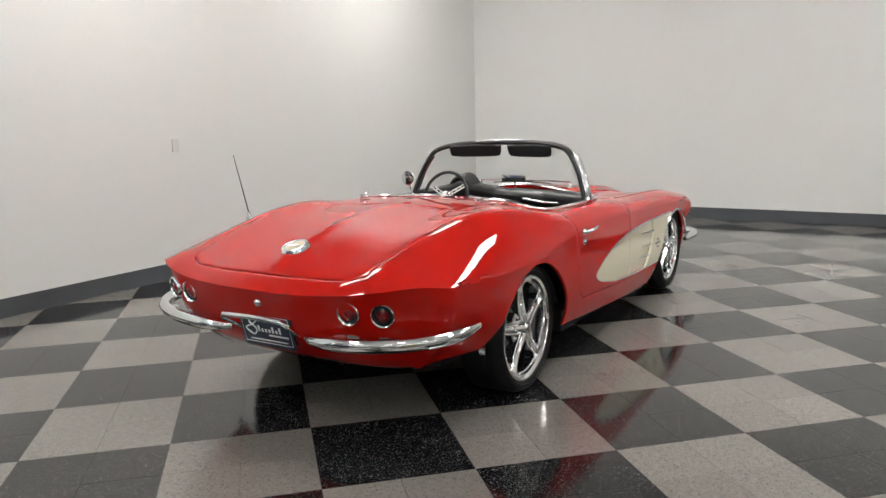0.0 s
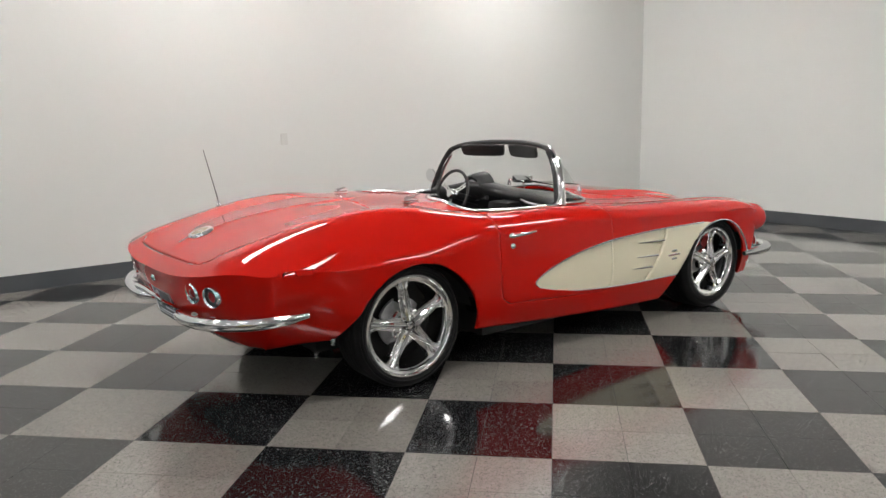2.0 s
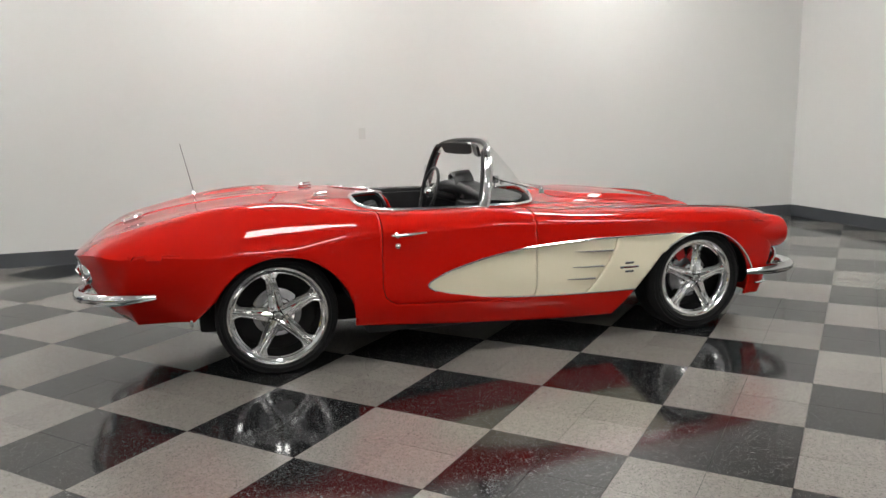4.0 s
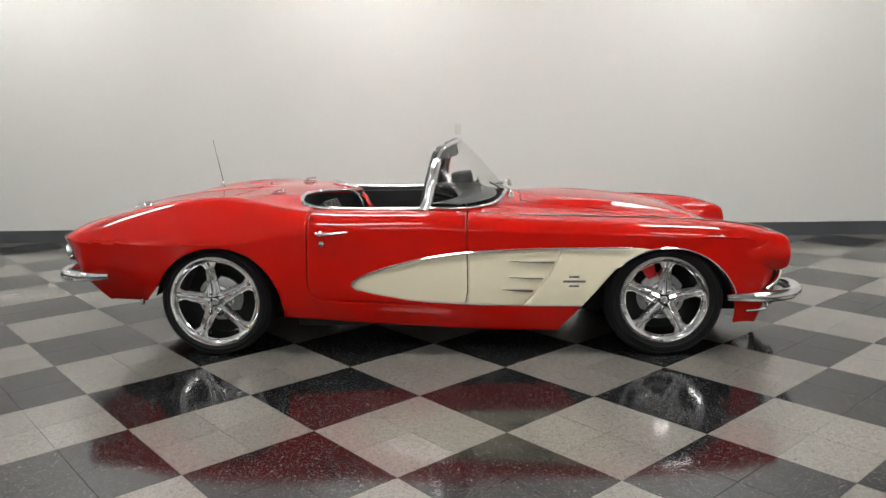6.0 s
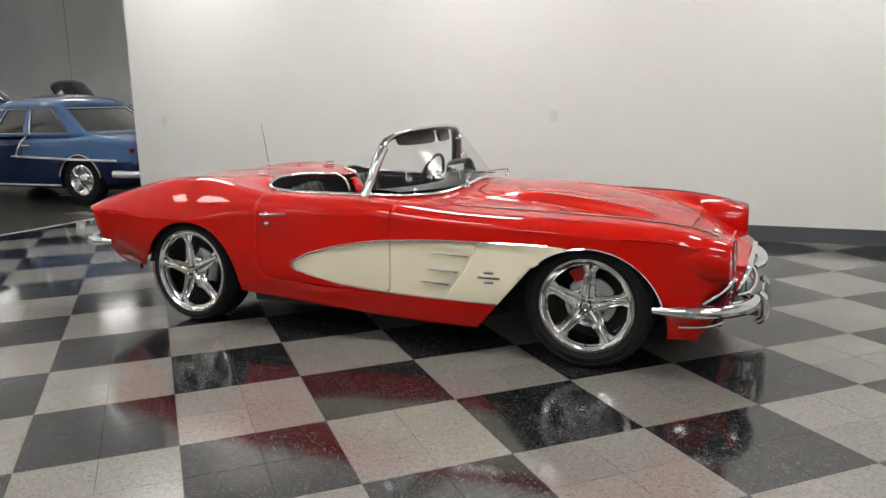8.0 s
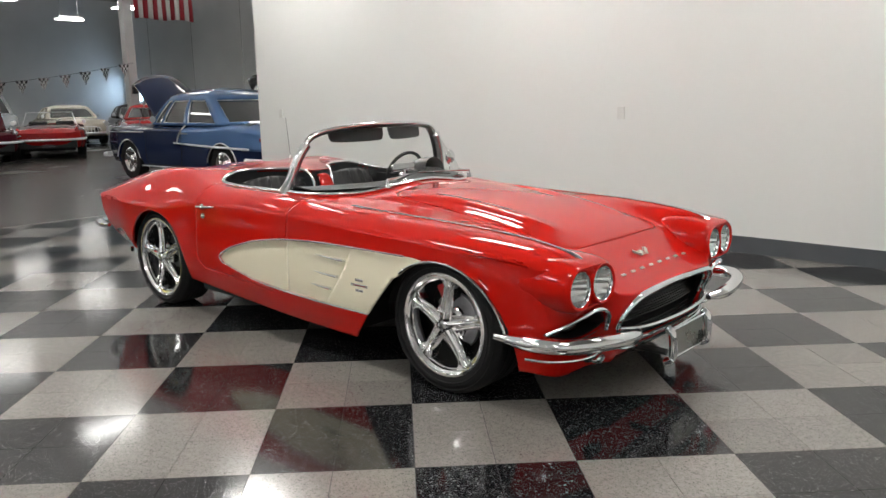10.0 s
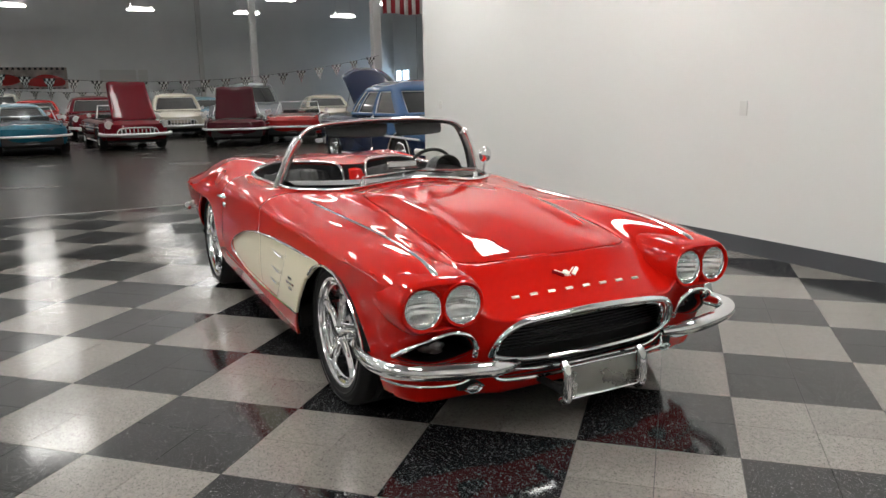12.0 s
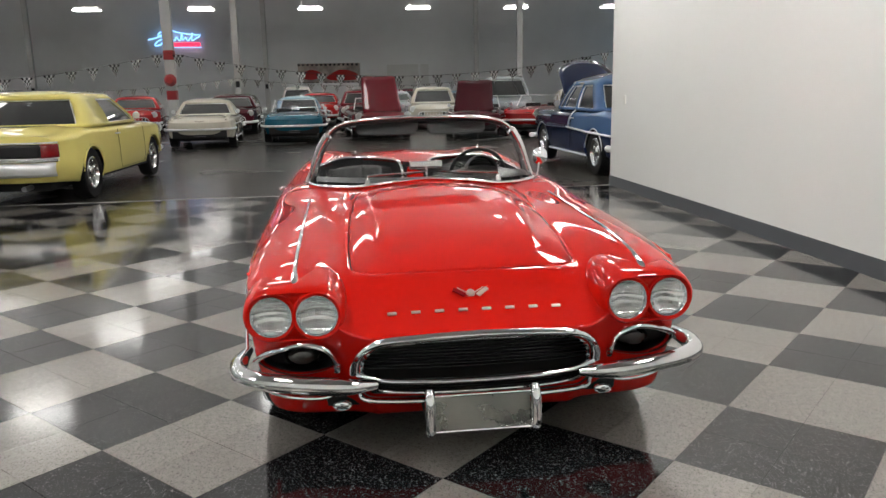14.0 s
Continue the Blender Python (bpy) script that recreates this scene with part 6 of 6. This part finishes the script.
for y0, y1, z1 in ((2.6, 4.85, 3.25), (5.0, 5.6, 3.25)):
    d = tagged(link_mesh("door_1", box(FAR_X + 0.004, y0, 0.0, FAR_X + 0.08, y1, z1, 0.02), PLATE, False), "white roller door in the far wall", "door", kind="structure")
GLOW = lit("daylight_pane", (0.55, 0.77, 1.0), 9.0)
for x0, x1, z0, z1 in ((-51.5, -50.6, 1.55, 3.15), (-50.3, -49.3, 1.55, 3.15)):
    w = tagged(link_mesh("window_1", box(x0, SIDE_Y - 0.03, z0, x1, SIDE_Y - 0.004, z1), GLOW, False), "bright daylit window of the hall", "window", kind="structure")
    for z in (z0, (z0 + z1) / 2, z1):
        part("window_frame", box(x0 - 0.05, SIDE_Y - 0.07, z - 0.04, x1 + 0.05, SIDE_Y - 0.02, z + 0.04), PLATE, w)
    for x in (x0, (x0 + x1) / 2, x1):
        part("window_frame", box(x - 0.04, SIDE_Y - 0.066, z0, x + 0.04, SIDE_Y - 0.018, z1), PLATE, w)
neon = empty("neon_sign", pose(FAR_X + 0.3, -11.95, 5.15), "blue and red neon sign on the far wall", "sign")
NEON_BLUE, NEON_RED = lit("neon_blue", (0.22, 0.52, 1.0), 2.4), lit("neon_red", (1.0, 0.05, 0.12), 1.3)
for row in ([(-1.75, 0.0), (-1.2, 0.12), (-0.5, 0.5), (-0.2, 0.62), (-0.75, 0.55), (-1.1, 0.3), (-0.8, 0.08), (-0.9, -0.3), (-1.35, -0.4), (-1.1, -0.1), (-0.5, 0.12)],
            [(-0.55, 0.1), (-0.35, -0.1), (-0.2, 0.14), (-0.02, -0.1), (0.12, 0.14), (0.3, -0.1), (0.42, 0.12), (0.5, 0.42), (0.5, -0.05), (0.75, 0.12), (0.85, -0.1), (1.1, 0.14), (1.2, 0.42), (1.15, -0.08), (1.5, 0.1), (1.7, 0.2)],
            [(-0.2, 0.6), (0.4, 0.42), (1.2, 0.3), (1.75, 0.28)]):
    part("tube", tube(smooth_line([(0, y, z) for y, z in row], 5), 0.038, 6), NEON_BLUE, neon, "blue glass tube")
part("tube", box(-0.03, -0.1, -0.48, 0.03, 1.7, -0.22, 0.02), NEON_RED, neon, "red glass tube")
part("backing", box(-0.28, -1.2, -0.1, -0.2, 1.6, 0.0), POST_WHITE, neon)
part("backing", box(-0.06, -0.14, -0.56, -0.035, 1.75, -0.52), NEON_BLUE, neon)

# hanging flag, drawn as plain bars
fl = empty("flag", pose(-21.9, 10.85, 4.2, 0, 0, 86), "red and white striped flag hung from the ceiling", "flag")
FLAG_RED = mat("flag_red", (0.33, 0.02, 0.03), 0.7)
for k in range(13):
    rows = [[(-1.05 + (k + s) * 0.1615, 0.04 * math.sin((k + s) * 0.9 + z), z + 0.03 * math.sin((k + s) * 0.8)) for s in (0, 0.5, 1)] for z in np.linspace(0, 2.9, 8)]
    thick(part("stripe", grid_mesh(rows), FLAG_RED if k % 2 == 0 else PLATE, fl), 0.006)
part("pole", tube([(-1.1, 0, 2.9), (1.1, 0, 2.9)], 0.03, 8), STEEL, fl)
for s in (-1.0, 1.0):
    part("cord", tube([(s, 0, 2.9), (s, 0, ROOM_H - 4.2)], 0.008, 5), STEEL, fl)

# seams of the panelled side wall
SEAM = worn(mat("wall_seam", (0.34, 0.34, 0.34), 0.6), 3, 0.2, 0.0)
for k in range(13):
    x = -59.0 + k * 5.55
    tagged(link_mesh("trim", box(x, SIDE_Y - 0.012, 0.0, x + 0.035, SIDE_Y - 0.001, ROOM_H), SEAM, False), "dark seam between grey wall panels", "trim", kind="structure")

# wall plates
SWITCH = mat("switch_grey", (0.66, 0.66, 0.64), 0.4)
for x, z in ((-0.05, 1.19), (-5.29, 1.19)):
    sw = empty("light_switch", pose(x, WALL_Y - 0.001, z), "white wall switch plate on the partition", "switch", "wall plates")
    part("plate", box(-0.036, -0.012, -0.058, 0.036, 0.0, 0.058, 0.005), SWITCH, sw)
    part("rocker", box(-0.016, -0.011, -0.030, 0.016, -0.006, 0.030, 0.002), PLATE, sw)


# ---------------------------------------------------------------- checkered floor, tile by tile
def tile_material(name, base, fleck, dark):
    m = mat(name, base, 0.13, 0.0, 0.0, 0.55 if dark else 1.0)
    b = m.node_tree.nodes["Principled BSDF"]
    co, info = node(m, "ShaderNodeTexCoord"), node(m, "ShaderNodeObjectInfo")
    geo = node(m, "ShaderNodeNewGeometry")
    big = node(m, "ShaderNodeTexNoise", Scale=1.6, Detail=4.0)
    wire(m, geo.outputs["Position"], big.inputs["Vector"])
    mid = node(m, "ShaderNodeTexNoise", Scale=42.0, Detail=3.0, Roughness=0.7)
    wire(m, geo.outputs["Position"], mid.inputs["Vector"])
    chips = node(m, "ShaderNodeTexNoise", Scale=130.0, Detail=2.0, Roughness=0.6, Distortion=1.2)
    wire(m, geo.outputs["Position"], chips.inputs["Vector"])
    ramp = node(m, "ShaderNodeValToRGB")
    e = ramp.color_ramp.elements
    e[0].position, e[1].position = (0.615, 0.66) if dark else (0.55, 0.66)
    e[0].color, e[1].color = (0, 0, 0, 1), (1, 1, 1, 1)
    wire(m, chips.outputs["Fac"], ramp.inputs["Fac"])
    mix = node(m, "ShaderNodeMix")
    mix.data_type = "RGBA"
    mix.inputs["A"].default_value, mix.inputs["B"].default_value = (*base, 1), (*fleck, 1)
    wire(m, ramp.outputs["Color"], mix.inputs["Factor"])
    tone = node(m, "ShaderNodeMapRange")
    tone.inputs["From Min"].default_value, tone.inputs["From Max"].default_value = 0.3, 0.7
    tone.inputs["To Min"].default_value, tone.inputs["To Max"].default_value = 0.86, 1.13
    wire(m, mid.outputs["Fac"], tone.inputs["Value"])
    rnd = node(m, "ShaderNodeMapRange")
    rnd.inputs["To Min"].default_value, rnd.inputs["To Max"].default_value = 0.92, 1.08
    wire(m, info.outputs["Random"], rnd.inputs["Value"])
    both = node(m, "ShaderNodeMath")
    both.operation = "MULTIPLY"
    wire(m, tone.outputs["Result"], both.inputs[0])
    wire(m, rnd.outputs["Result"], both.inputs[1])
    scale = node(m, "ShaderNodeVectorMath")
    scale.operation = "SCALE"
    wire(m, mix.outputs["Result"], scale.inputs[0])
    wire(m, both.outputs[0], scale.inputs["Scale"])
    wire(m, scale.outputs[0], b.inputs["Base Color"])
    rough = node(m, "ShaderNodeMapRange")
    rough.inputs["From Min"].default_value, rough.inputs["From Max"].default_value = 0.3, 0.7
    rough.inputs["To Min"].default_value, rough.inputs["To Max"].default_value = (0.075, 0.125) if dark else (0.10, 0.165)
    wire(m, big.outputs["Fac"], rough.inputs["Value"])
    wire(m, rough.outputs["Result"], b.inputs["Roughness"])
    bp = node(m, "ShaderNodeBump", Strength=0.05, Distance=0.004)
    wire(m, big.outputs["Fac"], bp.inputs["Height"])
    fine = node(m, "ShaderNodeBump", Strength=0.02, Distance=0.002)
    wire(m, mid.outputs["Fac"], fine.inputs["Height"])
    wire(m, bp.outputs["Normal"], fine.inputs["Normal"])
    wire(m, fine.outputs["Normal"], b.inputs["Normal"])
    return m


DARK_TILE = tile_material("dark_vinyl_tile", (0.009, 0.009, 0.010), (0.27, 0.27, 0.27), True)
LIGHT_TILE = tile_material("light_vinyl_tile", (0.222, 0.209, 0.190), (0.095, 0.086, 0.078), False)

SQUARE, GRID_X, GRID_Y, CHECK_X, CHECK_Y = 0.6096, 1.438, 1.655, -5.80, -9.0


def to_world(i, j):
    """A corner of the checker grid, which lies at 45 degrees to the walls."""
    x, y = i * SQUARE - GRID_X, j * SQUARE - GRID_Y
    s = math.sqrt(0.5)
    return (x * s + y * s, -x * s + y * s)


def build_floor():
    tagged(link_mesh("floor", box(CHECK_X, CHECK_Y, -0.012, CORNER_X, WALL_Y, -0.004), mat("tile_grout", (0.02, 0.02, 0.02), 0.6), False), "checkered black and light grey vinyl tile floor", "floor", kind="structure")
    floor = bpy.data.objects["floor"]
    tagged(link_mesh("trim", box(CHECK_X - 0.03, CHECK_Y, -0.004, CHECK_X, WALL_Y, 0.004, 0.002), mat("edge_strip", (0.45, 0.44, 0.42), 0.35, 0.6), False), "pale metal strip at the edge of the tiles", "trim", kind="structure")
    half = SQUARE / 4 - 0.0006
    meshes = []
    for m in (LIGHT_TILE, DARK_TILE):
        bm = bmesh.new()
        bmesh.ops.create_cube(bm, size=1.0)
        for v in bm.verts:
            inset = 0.0006 if v.co.z > 0 else 0.0
            v.co = Vector((math.copysign(half - inset, v.co.x), math.copysign(half - inset, v.co.y), 0.0 if v.co.z > 0 else -0.004))
        me = bpy.data.meshes.new("tile")
        bm.to_mesh(me)
        bm.free()
        me.materials.append(m)
        meshes.append(me)
    rest = ([], [])
    single = []
    turn = pose(0, 0, 0, 0, 0, -45).to_3x3().to_4x4()
    for a in range(-60, 60):
        for b in range(-60, 60):
            x, y = to_world((a + 0.5) / 2, (b + 0.5) / 2)
            if not (CHECK_X - 0.3 < x < CORNER_X + 0.3 and CHECK_Y - 0.3 < y < WALL_Y + 0.3):
                continue
            dark = (a // 2 + b // 2) % 2
            whole = CHECK_X + 0.22 < x < CORNER_X - 0.22 and CHECK_Y + 0.22 < y < WALL_Y - 0.22
            near = whole and -2.9 < x < 3.2 and -2.75 < y < -0.75 or (whole and 0.9 < x < 3.3 and -0.75 < y < 0.9)
            if near and len(single) < 300:
                single.append((x, y, dark))
            else:
                rest[dark].append((x, y))
    for x, y, dark in single:
        ob = new("tile", meshes[dark])
        ob.parent = floor
        ob.matrix_basis = Matrix.Translation((x, y, random.uniform(-0.0003, 0.0003))) @ turn @ pose(0, 0, 0, random.uniform(-0.05, 0.05), random.uniform(-0.05, 0.05), 0)
    corners = [turn @ Vector((sx * half, sy * half, 0)) for sx, sy in ((-1, -1), (1, -1), (1, 1), (-1, 1))]
    for dark, cells in enumerate(rest):
        pts, faces = [], []
        for x, y in cells:
            k = len(pts)
            z = random.uniform(-0.0003, 0.0003)
            tilt = (random.uniform(-0.0008, 0.0008), random.uniform(-0.0008, 0.0008))
            pts += [(x + c.x, y + c.y, z + c.x * tilt[0] + c.y * tilt[1]) for c in corners]
            pts += [(x + c.x, y + c.y, -0.004) for c in corners]
            faces += [[k, k + 1, k + 2, k + 3]] + [[k + q, k + 4 + q, k + 4 + (q + 1) % 4, k + (q + 1) % 4] for q in range(4)]
        sheet = Sheet(pts, faces)
        for cut in (lambda p: p[:, 0] - CHECK_X, lambda p: CORNER_X - 0.001 - p[:, 0], lambda p: p[:, 1] - CHECK_Y, lambda p: WALL_Y - 0.001 - p[:, 1]):
            sheet = sheet.cut(cut)[0]
        me = bpy.data.meshes.new("tiles")
        me.from_pydata(sheet.pts, [], sheet.faces)
        me.materials.append((LIGHT_TILE, DARK_TILE)[dark])
        ob = new("tiles", me)
        ob.parent = floor
        tagged(ob, kind="stuff")


build_floor()
